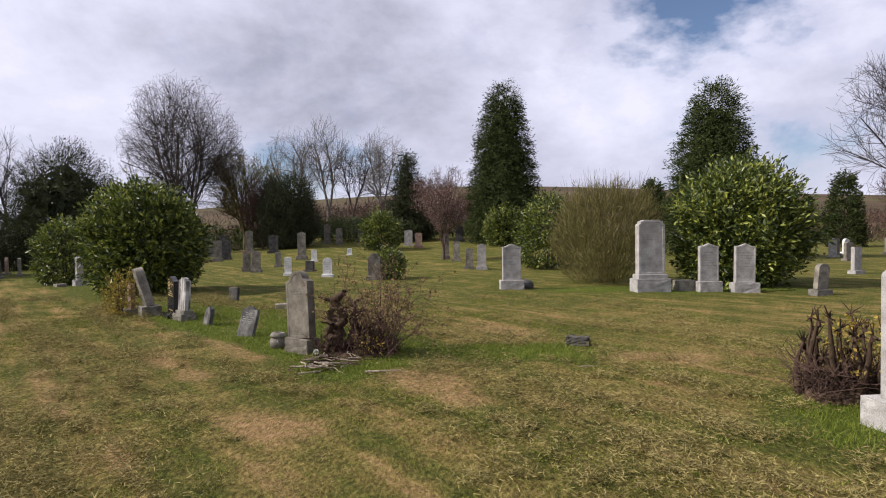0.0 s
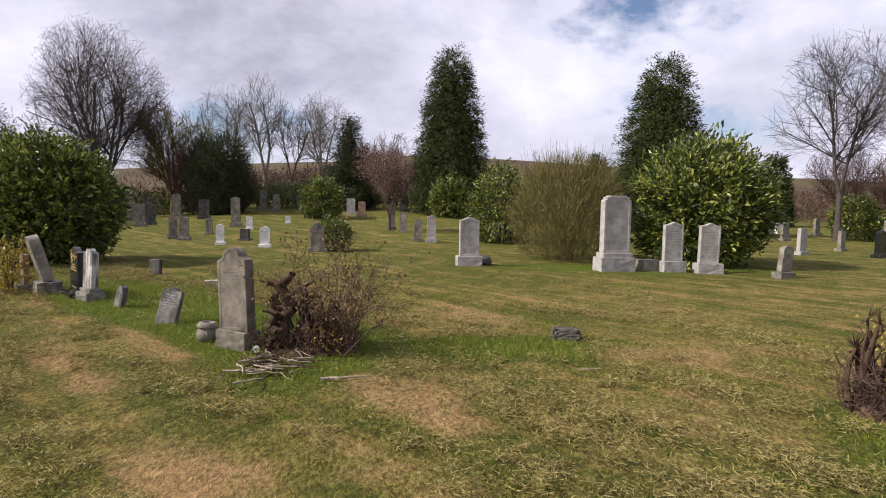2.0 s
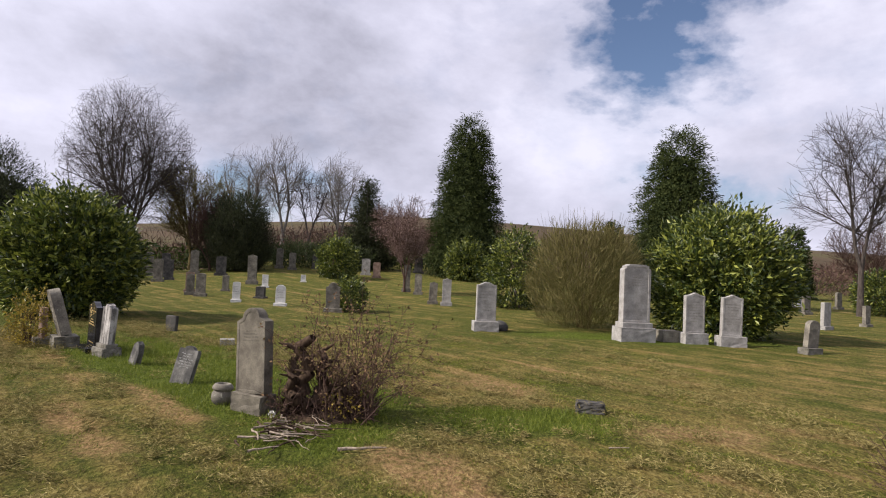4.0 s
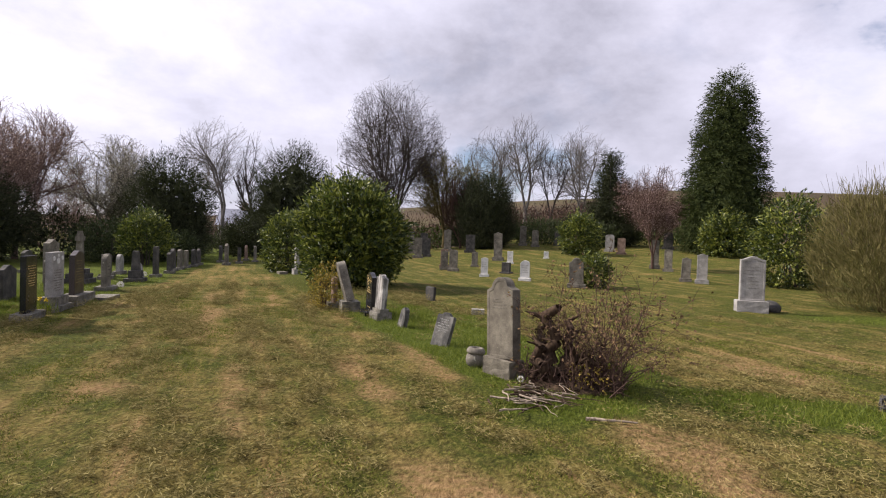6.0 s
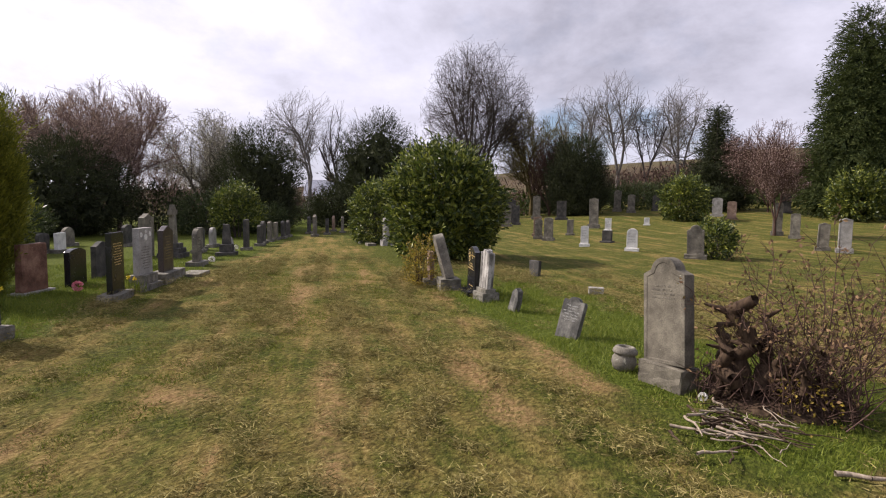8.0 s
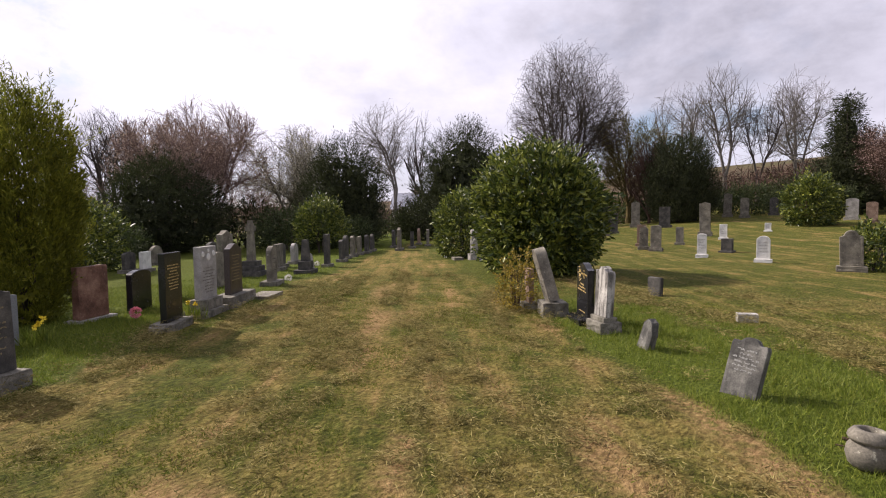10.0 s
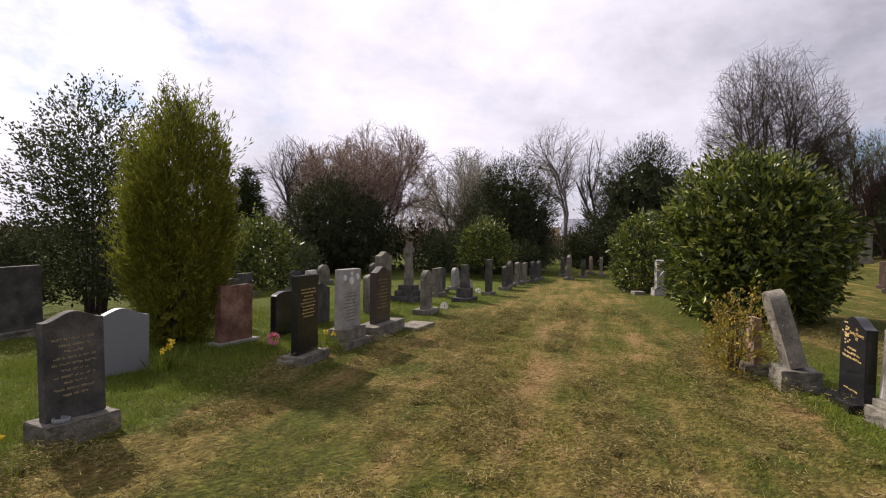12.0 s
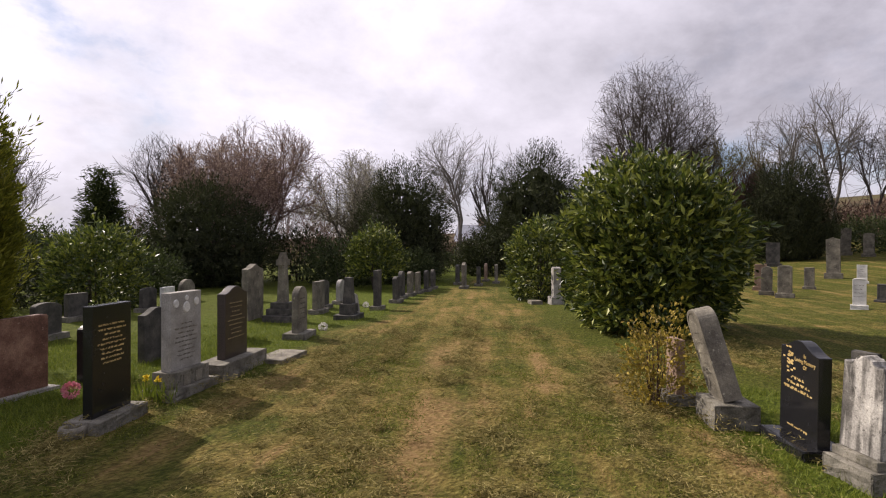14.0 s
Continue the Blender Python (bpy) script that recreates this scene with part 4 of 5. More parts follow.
def shrub(name, x, y, w, h, mat, label, category, seed, clumps, per, reach, length, width, profile=ROUND, lump=0.12, stem_mat=BARK, stems=7,
          rise=0.3, depth=0.35, loose=0.55, group="", low=0.03, stem_r=0.03, core=0):
    rng = np.random.default_rng(seed)
    t = thing(name, stand(x, y, seed * 47 % 360), label, category, group)
    rows = []
    for _ in range(stems):
        a, lean = rng.uniform(0, 2 * math.pi), rng.uniform(0.1, 0.6)
        tip = np.array((math.cos(a) * w * 0.4 * lean, math.sin(a) * w * 0.4 * lean, h * rng.uniform(0.6, 0.88)))
        foot = np.array((math.cos(a) * w * 0.06, math.sin(a) * w * 0.06, -0.05))
        for k in range(4):
            p0, p1 = foot + (tip - foot) * k / 4, foot + (tip - foot) * (k + 1) / 4
            rows.append((*p0, *p1, stem_r * (1 - k * 0.22), stem_r * (0.78 - k * 0.22)))
    part("trunk", tubes("trunk", stem_mat, rows, 5), stem_mat, t)
    part("crown", spray_crown("crown", mat, rng, w, h, profile, lump, seed, clumps, per, reach, length, width, rise, depth, loose, low=low, core=core), mat, t)
    return t


def grow(rng, rows, p, d, length, r, level, top, rise, spread, wander, kids):
    """Grows one branch and its side branches into rows of segments."""
    steps = 5 if level == 0 else 4 if level < 3 else 2
    q, rad = p, r
    for k in range(steps):
        d = unit(d + rng.normal(size=3) * wander + np.array((0, 0, rise)) * (0.5 if level else 0.2))
        e = q + d * length / steps
        rad2 = max(rad * (0.86 if k < steps - 1 else 0.7), 0.004)
        rows.append((*q, *e, rad, rad2, level))
        if level < top and (k > 0 or level > 0):
            for _ in range(kids[min(level, len(kids) - 1)]):
                side = unit(rng.normal(size=3) + np.array((0, 0, 0.1)))
                nd = unit(d + side * spread * rng.uniform(0.7, 1.3))
                grow(rng, rows, q + (e - q) * rng.uniform(0.2, 1.0), nd, length * rng.uniform(0.42, 0.72), rad2 * rng.uniform(0.45, 0.7), level + 1, top, rise, spread, wander, kids)
        q, rad = e, rad2


def bare_tree(x, y, w, h, label, seed, mat=BARK, stems=1, top=3, rise=0.12, spread=0.75, wander=0.10, kids=(2, 2, 2, 1), bole=0.2, girth=0.02,
              buds=None, bud_size=0.06, bud_count=4, z=0.0, category="tree", name="bare_tree", fan=0.3, thin=0.0):
    """A leafless tree: trunk, limbs and fine twigs, fitted to a width and a height; buds: a material for its buds or blossom."""
    rng = np.random.default_rng(seed)
    rows = []
    r0 = h * girth
    for s in range(stems):
        a = 2 * math.pi * (s + rng.uniform(-0.3, 0.3)) / stems
        d = unit(np.array((math.cos(a) * fan, math.sin(a) * fan, 1.0))) if stems > 1 else np.array((0, 0, 1.0))
        foot = np.array((0, 0, h * bole))
        mine = []
        grow(rng, mine, foot, d, h * 0.62, r0 * (0.75 if stems > 1 else 0.9), 0, top, rise, spread, wander, kids)
        rows += [(*row, s) for row in mine]
    s = np.array(rows)
    z0 = h * bole
    zmax, rad = np.percentile(s[:, 5], 99.5), np.percentile(np.hypot(s[:, 3], s[:, 4]), 97)
    up = (h * 1.06 - z0) / (zmax - z0)
    wide = max(up * 0.9, w / 2 * 1.08 / rad)
    for c in (0, 3):
        s[:, c:c + 2] *= wide
        s[:, c + 2] = z0 + (s[:, c + 2] - z0) * up
    mid = h * (0.56 + bole * 0.3)
    fit = (np.hypot(s[:, 3], s[:, 4]) / (w / 2)) ** 2 + ((s[:, 5] - mid) / np.where(s[:, 5] > mid, h - mid, mid * 1.05)) ** 2
    s = s[(fit < rng.uniform(0.86, 1.06, len(s))) | (s[:, 8] < 1)]
    s = s[s[:, 5] < h * 1.02]
    tree = thing(name, stand(x, y, 0, sink=-z), label, category)
    trunk = [(0, 0, -0.4, 0, 0, h * bole * 0.5, r0 * 1.5, r0 * 1.1, 0), (0, 0, h * bole * 0.5, 0, 0, h * bole * 1.02, r0 * 1.1, r0 * 1.0, 0)]
    part("trunk", tubes("trunk", mat, np.array(trunk)[:, :8], 7), mat, tree)
    for k in range(stems):
        own = s[(s[:, 8] == 0) & (s[:, 9] == k)]
        if len(own):
            part("stem", tubes("stem", mat, own[:, :8], 6), mat, tree)
    limbs = s[s[:, 8] == 1]
    if len(limbs):
        tagged(part("branching", tubes("branching", mat, limbs[:, :8], 5), mat, tree), kind="stuff")
    twigs = s[s[:, 8] >= 2].copy()
    if len(twigs):
        twigs[:, 6:8] = np.maximum(twigs[:, 6:8], thin)
        tagged(part("twig_crown", tubes("twig_crown", mat, twigs[:, :8], 3), mat, tree), kind="stuff")
    if buds:
        ends = s[s[:, 8] >= max(1, top - 1)]
        n = len(ends) * bud_count
        f = rng.uniform(0, 1, (n, 1))
        e = np.repeat(ends, bud_count, 0)
        at = e[:, 0:3] * (1 - f) + e[:, 3:6] * f + rng.normal(size=(n, 3)) * bud_size * 0.6
        tagged(part("bud_haze", leaves("bud_haze", buds, at, rng.normal(size=(n, 3)), rng.normal(size=(n, 3)), bud_size * rng.uniform(0.6, 1.3, n), bud_size * 0.6), buds, tree), kind="stuff")
    return tree


# the laurel beside the walk and its neighbours
shrub("laurel_bush", -8.74, 16.46, 2.70, 3.05, LAUREL, "large glossy green laurel bush beside the walk", "bush", 11, 2500, 9, 0.40, 0.165, 0.062, lump=0.19, rise=0.35, core=500)
shrub("laurel_bush", -13.52, 19.94, 1.75, 2.1, LAUREL, "rounded light green laurel bush", "bush", 12, 1100, 8, 0.3, 0.14, 0.055, lump=0.19, rise=0.32)
shrub("laurel_bush", -20.07, 19.18, 1.85, 2.2, LAUREL, "small laurel tree with a domed crown", "bush", 13, 800, 8, 0.3, 0.14, 0.055, profile=DOME, lump=0.12, low=0.25)
shrub("laurel_bush", -19.58, 10.25, 1.9, 1.9, LAUREL, "spreading laurel bush behind the west row", "bush", 14, 900, 8, 0.3, 0.14, 0.055, lump=0.16)
shrub("laurel_bush", 8.80, 17.5, 3.25, 3.45, LAUREL, "very large glossy laurel bush behind grey headstones", "bush", 15, 2500, 9, 0.5, 0.18, 0.066, lump=0.19, rise=0.32, core=500)
shrub("laurel_bush", 4.43, 25.6, 2.35, 3.1, LAUREL, "tall yellow green laurel bush", "bush", 16, 1300, 8, 0.36, 0.16, 0.062, lump=0.19, rise=0.32)
shrub("laurel_bush", 3.91, 42.0, 2.7, 2.8, LAUREL, "rounded laurel bush in front of a conifer", "bush", 17, 1000, 8, 0.4, 0.2, 0.08, lump=0.12)
shrub("laurel_bush", -4.94, 39.55, 2.3, 2.5, LAUREL, "rounded laurel bush on the far lawn", "bush", 18, 900, 8, 0.4, 0.2, 0.08, lump=0.12)
shrub("laurel_bush", 26.4, 32.0, 2.2, 2.3, LAUREL, "rounded laurel bush far across the lawn", "bush", 19, 700, 8, 0.4, 0.2, 0.08, lump=0.12)
shrub("laurel_bush", -2.2, 20.95, 0.95, 1.05, LAUREL, "small laurel growing round a grey headstone", "bush", 20, 420, 7, 0.22, 0.12, 0.05, lump=0.2)
# golden conifer and tall shrub by the west row
thuja = shrub("golden_conifer", -11.70, 6.76, 1.26, 3.22, THUJA, "dense golden green columnar conifer by the west row", "conifer", 21, 1500, 13, 0.30, 0.085, 0.017,
              profile=COLUMN, lump=0.15, rise=1.3, depth=0.55, loose=0.38, stems=5, low=0.01, core=500)
rng = np.random.default_rng(78)
pc, po = crown_points(rng, 190, 1.20, 3.0, COLUMN, 0.12, 5)
pc = pc * np.array((0.92, 0.92, 1.0)) - np.array((0, 0, 0.12))
axis = unit(po * 0.30 + rng.normal(size=po.shape) * 0.10 + np.array((0, 0, 1.0)))
per = 160
k = rng.uniform(0, 1, (len(pc), per, 1)) ** 1.2
ring_way = unit(rng.normal(size=(len(pc), per, 3)))
tall_plume = rng.uniform(0.35, 0.75, (len(pc), 1, 1))
at = (pc[:, None] + axis[:, None] * k * tall_plume + ring_way * 0.115 * (1 - k) ** 0.6).reshape(-1, 3)
at[:, 2] = np.maximum(at[:, 2], 0.03)
way = (axis[:, None] + ring_way * 0.75).reshape(-1, 3)
tagged(part("plume_crown", leaves("plume_crown", THUJA, at, way, rng.normal(size=at.shape), rng.uniform(0.045, 0.09, len(at)), 0.017), THUJA, thuja, "feathery upright golden green sprays"), kind="stuff")
rng = np.random.default_rng(77)
tips = []
for _ in range(26):
    a, r = rng.uniform(0, 6.28), rng.uniform(0, 0.42)
    z0, ln = rng.uniform(2.75, 3.1), rng.uniform(0.25, 0.62)
    k = np.linspace(0, 1, 40)
    base = np.stack([math.cos(a) * r + k * rng.normal() * 0.05, math.sin(a) * r + k * rng.normal() * 0.05, z0 + k * ln], -1)
    tips.append(base)
tips = np.concatenate(tips)
part("leader_tuft", leaves("leader_tuft", THUJA, tips, unit(rng.normal(size=tips.shape) * 0.8 + np.array((0, 0, 0.9))), rng.normal(size=tips.shape), rng.uniform(0.05, 0.11, len(tips)), 0.012), THUJA, thuja)
shrub("tall_shrub", -15.7, 6.1, 2.3, 4.0, SMALLLEAF, "tall airy evergreen shrub with small dark leaves", "bush", 22, 2300, 10, 0.34, 0.075, 0.036, profile=UPRIGHT, lump=0.3, rise=0.6, depth=0.75, stems=12, low=0.08)
shrub("tall_shrub", -14.8, 4.4, 1.6, 1.5, YEW, "low dark clipped yew bush", "bush", 23, 900, 8, 0.25, 0.08, 0.03, lump=0.1, core=300)
for k, (x, y, w, h) in enumerate(((-23.0, 1.5, 4.0, 1.7), (-25.0, 5.5, 4.0, 1.5), (-27.5, 9.5, 4.0, 2.4), (-21.0, -2.5, 4.0, 2.0), (-31.0, 11.5, 4.0, 1.8), (-18.5, -6.0, 5.0, 3.2))):
    shrub("dark_hedge", x, y, w, h, YEW if k % 2 else SMALLLEAF, "dark evergreen shrub along the western boundary", "bush", 62 + k, 800, 9, 0.5, 0.13, 0.05, lump=0.2, core=350, group="western boundary shrubs")
for k, (x, y, w, h, mat) in enumerate(((-22.5, 19.5, 2.6, 1.7, SMALLLEAF), (-24.5, 21.5, 3.0, 1.9, YEW), (-21.6, 22.0, 2.2, 1.3, SMALLLEAF), (-27.5, 13.8, 3.2, 1.9, YEW), (-23.8, 12.6, 2.4, 1.3, SMALLLEAF), (-26.5, 20.0, 3.0, 2.2, YEW), (-21.8, 9.0, 2.4, 1.6, YEW), (-28.0, 27.0, 4.0, 2.4, YEW), (-24.5, 31.5, 3.4, 2.0, SMALLLEAF), (-29.5, 30.5, 4.5, 2.6, YEW))):
    shrub("low_shrub", x, y, w, h, mat, "low dark evergreen shrub behind the west row", "bush", 72 + k, 550, 9, 0.4, 0.12, 0.045, lump=0.25, core=250, group="shrubs behind the west row")
for k, (x, y, w, h) in enumerate(((-9.4, 48.5, 4.2, 2.0), (-6.6, 51.0, 4.4, 2.2), (-4.6, 47.5, 3.0, 1.7), (-14.8, 47.0, 3.6, 1.8))):
    shrub("low_shrub", x, y, w, h, YEW if k % 2 else SMALLLEAF, "low dark green shrub beyond the far headstones", "bush", 92 + k, 600, 9, 0.45, 0.16, 0.06, lump=0.25, core=250, group="shrubs beyond the far headstones")
# yews and dark conifers
shrub("yew_tree", -22.48, 32.62, 5.3, 6.5, YEW, "broad dark yew tree with spreading boughs", "tree", 24, 2300, 17, 0.85, 0.20, 0.030, profile=DOME, lump=0.30, rise=0.9, depth=0.4, stems=9, stem_r=0.12, core=1300)
shrub("yew_tree", -23.35, 23.48, 3.7, 5.0, YEW, "dark upright yew behind the west row", "tree", 25, 1800, 15, 0.6, 0.17, 0.027, profile=UPRIGHT, lump=0.20, rise=1.1, stems=8, stem_r=0.08, core=1000)
shrub("yew_tree", -12.45, 43.13, 3.9, 5.25, YEW, "dark upright many stemmed yew tree", "tree", 26, 1800, 16, 0.9, 0.22, 0.034, profile=UPRIGHT, lump=0.16, rise=1.8, stems=8, stem_r=0.1, core=1000)
shrub("yew_tree", -26.14, 15.7, 4.6, 3.9, YEW, "spreading black green yew with bare lower trunk", "tree", 27, 2000, 16, 0.6, 0.17, 0.027, profile=DOME, lump=0.24, rise=0.3, stems=9, stem_r=0.1, core=1100)
shrub("yew_tree", -19.6, 28.2, 1.7, 1.9, YEW, "low dark bush at the end of the walk", "bush", 28, 700, 10, 0.4, 0.14, 0.05, lump=0.15)
shrub("yew_tree", -23.5, 29.5, 2.6, 2.2, YEW, "low dark shrub below the far trees", "bush", 29, 800, 10, 0.45, 0.16, 0.06, lump=0.2)
shrub("cypress_tree", 4.07, 44.58, 5.1, 12.6, CYPRESS, "tall dense dark conifer with a tapering crown", "conifer", 31, 3000, 15, 0.85, 0.24, 0.050, profile=CONE, lump=0.12, rise=-0.35, depth=0.25, stem_r=0.2, core=2300)
shrub("cypress_tree", 15.67, 34.21, 5.0, 10.2, CYPRESS, "tall broad dark conifer behind a laurel", "conifer", 32, 2800, 15, 0.85, 0.23, 0.048, profile=CONE, lump=0.14, rise=-0.3, depth=0.25, stem_r=0.2, core=2200)
shrub("dark_conifer", -3.86, 49.26, 4.4, 7.4, YEW, "dark conifer with a ragged outline", "conifer", 33, 1700, 15, 0.9, 0.24, 0.042, profile=STEEP, lump=0.25, rise=0.0, depth=0.5, stem_r=0.15, core=900)
shrub("dark_conifer", -31.11, 13.44, 2.5, 4.9, CYPRESS, "small dark cone shaped conifer", "conifer", 34, 1200, 14, 0.5, 0.2, 0.04, profile=STEEP, lump=0.12, rise=-0.2, core=700)
shrub("dark_conifer", 34.0, 50.0, 2.6, 6.6, CYPRESS, "distant narrow dark conifer", "conifer", 35, 900, 12, 0.6, 0.26, 0.09, profile=CONE, lump=0.12)
shrub("dark_conifer", 18.6, 53.0, 2.8, 6.0, CYPRESS, "distant dark conifer behind a thicket", "conifer", 36, 900, 12, 0.6, 0.26, 0.09, profile=CONE, lump=0.12)
# leafless trees
bare_tree(-20.8, 43.84, 9.2, 14.4, "large leafless multi stemmed tree with an oval crown", 41, stems=5, fan=0.30, top=4, rise=0.02, spread=1.05, wander=0.08, kids=(3, 2, 2, 1), bole=0.10, girth=0.012, thin=0.0065)
bare_tree(-29.11, 33.62, 7.4, 9.8, "leafless tree with an open twisting crown", 42, mat=PALEBARK, stems=2, fan=0.2, top=3, rise=0.03, spread=1.0, wander=0.14, kids=(3, 2, 2), bole=0.24, girth=0.014, thin=0.0062)
bare_tree(-36.06, 17.71, 5.6, 7.9, "leafless tree with a fan of fine branches", 43, stems=4, fan=0.35, top=3, rise=0.05, spread=0.85, kids=(2, 2, 2), bole=0.2, girth=0.018, thin=0.0062)
bare_tree(24.0, 30.44, 8.0, 11.6, "tall leafless tree with a rounded lacy crown", 44, mat=BARK, stems=2, fan=0.18, top=3, rise=0.05, spread=1.0, wander=0.10, kids=(3, 3, 2), bole=0.22, girth=0.012, thin=0.0075)
bare_tree(-16.57, 59.25, 6.0, 12.6, "leafless tree far beyond the lawn", 45, mat=PALEBARK, stems=3, fan=0.3, top=3, rise=0.0, spread=1.1, kids=(3, 2, 2), bole=0.15, girth=0.014, thin=0.0087)
bare_tree(-12.74, 58.03, 5.4, 13.4, "slender leafless tree far beyond the lawn", 46, mat=PALEBARK, stems=2, fan=0.2, top=3, rise=0.0, spread=1.1, kids=(3, 2, 2), bole=0.2, girth=0.014, thin=0.0087)
bare_tree(-7.91, 62.86, 6.4, 12.2, "leafless tree with fine grey twigs", 47, mat=PALEBARK, stems=3, fan=0.28, top=3, rise=0.0, spread=1.1, kids=(3, 2, 2), bole=0.15, girth=0.014, thin=0.0087)
bare_tree(-10.2, 57.9, 4.2, 10.0, "leafless tree among others far off", 48, stems=2, fan=0.25, top=3, spread=1.0, rise=0.0, kids=(2, 2, 2), bole=0.2, girth=0.014, thin=0.0087)
bare_tree(-17.68, 48.16, 7.2, 9.2, "bushy leafless tree tinged with olive buds", 49, mat=OLIVEBARK, stems=4, fan=0.45, top=3, rise=0.1, spread=0.75, kids=(2, 3, 2), bole=0.14, girth=0.02, buds=CATKIN, bud_size=0.10, bud_count=2, thin=0.0074)
bare_tree(-14.9, 44.4, 3.4, 6.2, "reddish brown leafless thicket tree", 50, mat=REDBARK, stems=6, fan=0.3, top=3, rise=0.2, spread=0.5, kids=(2, 3, 2), bole=0.06, girth=0.016, thin=0.0087)
bare_tree(-0.4, 31.6, 2.7, 4.6, "slight leafless tree with reddish twigs", 51, mat=REDBARK, stems=3, fan=0.35, top=3, rise=0.12, spread=0.7, kids=(2, 2, 2), bole=0.12, girth=0.012, buds=BUD, bud_size=0.05, bud_count=2, thin=0.007)
bare_tree(-0.4, 47.4, 7.0, 6.4, "leafless tree with a haze of red twigs", 52, mat=REDBARK, stems=7, fan=0.6, top=3, rise=0.1, spread=0.8, kids=(2, 2, 2), bole=0.05, girth=0.008, buds=BUD, bud_size=0.09, bud_count=1, thin=0.0087)
bare_tree(-28.7, 24.41, 7.0, 6.8, "spring tree with pale blossom on fine twigs", 53, mat=PALEBARK, stems=5, fan=0.6, top=3, rise=0.06, spread=0.8, kids=(2, 3, 2), bole=0.14, girth=0.018, buds=BLOSSOM, bud_size=0.08, bud_count=2, thin=0.006)
bare_tree(-26.6, 18.2, 6.4, 7.0, "cherry tree with dusky pink buds", 54, mat=CHERRYBARK, stems=5, fan=0.55, top=3, rise=0.03, spread=0.8, kids=(2, 3, 2), bole=0.16, girth=0.014, buds=BUD, bud_size=0.055, bud_count=2, thin=0.006)
bare_tree(-30.2, 18.4, 6.4, 7.0, "leafless tree with coppery red young leaves", 55, mat=CHERRYBARK, stems=5, fan=0.55, top=3, rise=0.05, spread=0.8, kids=(2, 3, 2), bole=0.15, girth=0.015, buds=BUD, bud_size=0.075, bud_count=2, thin=0.008)
bare_tree(-28.3, 36.4, 3.4, 9.2, "leafless tree behind a dark yew", 56, stems=3, fan=0.35, top=3, kids=(2, 2, 2), bole=0.15, girth=0.016, thin=0.0074)
bare_tree(29.0, 31.5, 4.5, 4.4, "brown leafless thicket tree", 57, mat=REDBARK, stems=6, fan=0.5, top=3, kids=(2, 2, 2), bole=0.06, girth=0.014, thin=0.01)
bare_tree(-33.0, 11.0, 3.0, 6.4, "thin pale leafless tree", 58, mat=PALEBARK, stems=2, fan=0.25, top=3, kids=(2, 2, 2), bole=0.25, girth=0.014, thin=0.008)
bare_tree(33.5, 41.0, 7.0, 6.6, "brown leafless tree far across the lawn", 86, mat=REDBARK, stems=4, fan=0.45, top=3, kids=(2, 2, 2), bole=0.12, girth=0.014, thin=0.009)
bare_tree(41.0, 43.0, 8.0, 7.6, "brown leafless tree beside others far across the lawn", 87, mat=BARK, stems=4, fan=0.45, top=3, kids=(2, 2, 2), bole=0.12, girth=0.014, thin=0.009)
for k, (x, y, w, h) in enumerate(((-32.0, 23.0, 6.0, 4.2), (-34.5, 27.5, 6.0, 4.4), (-31.5, 31.5, 5.5, 4.0), (-36.0, 17.0, 5.5, 4.2), (-24.5, 40.0, 5.0, 4.0))):
    bare_tree(x, y, w, h, "brown leafless thicket under the taller trees", 80 + k, mat=CHERRYBARK, stems=7, fan=0.6, top=3, rise=0.1, kids=(2, 1, 1), bole=0.05, girth=0.010, thin=0.009)
willow = shrub("willow_shrub", 5.12, 18.47, 2.95, 3.0, CATKIN, "dense twiggy willow shrub with olive brown stems", "bush", 59, 2600, 7, 0.42, 0.26, 0.016, profile=UPRIGHT, lump=0.14, stem_mat=OLIVEBARK, stems=46, rise=1.5, depth=0.6, loose=0.3, stem_r=0.012)
rng = np.random.default_rng(60)
wands = []
for _ in range(150):
    a, r = rng.uniform(0, 6.28), rng.uniform(0.2, 1.25)
    p = np.array((math.cos(a) * r, math.sin(a) * r, rng.uniform(2.0, 2.6)))
    d = unit(np.array((math.cos(a) * 0.18, math.sin(a) * 0.18, 1.0)) + rng.normal(size=3) * 0.1)
    wands.append((*p, *(p + d * rng.uniform(0.5, 1.25)), 0.007, 0.003))
tagged(part("wand_crown", tubes("wand_crown", OLIVEBARK, wands, 3), OLIVEBARK, willow, "upright bare twigs above the shrub"), kind="stuff")
# a belt of far woodland behind the lawns
rng = np.random.default_rng(91)


def woodland(name, mat, count, size, seed, low, high, label, near=78, wide=(-1.35, 2.2), slim=0.4):
    rng = np.random.default_rng(seed)
    a = rng.uniform(*wide, count)
    r = rng.uniform(near, near * 1.6, count)
    x, y = -np.sin(a) * r, np.cos(a) * r
    top = (low + (high - low) * (0.5 + 0.5 * wobble(np.stack([a * 9, r * 0.05, 0 * a], -1), 1.0, seed)))
    z = ground_z(x, y) + rng.uniform(0, 1, count) ** 0.8 * top
    at = np.stack([x, y, z], -1)
    me = leaves(name, mat, at, rng.normal(size=at.shape) + np.array((0, 0, 0.8)), rng.normal(size=at.shape), size * rng.uniform(0.5, 1.4, count), size * slim)
    return tagged(new(name, me), label, "woodland", kind="stuff")


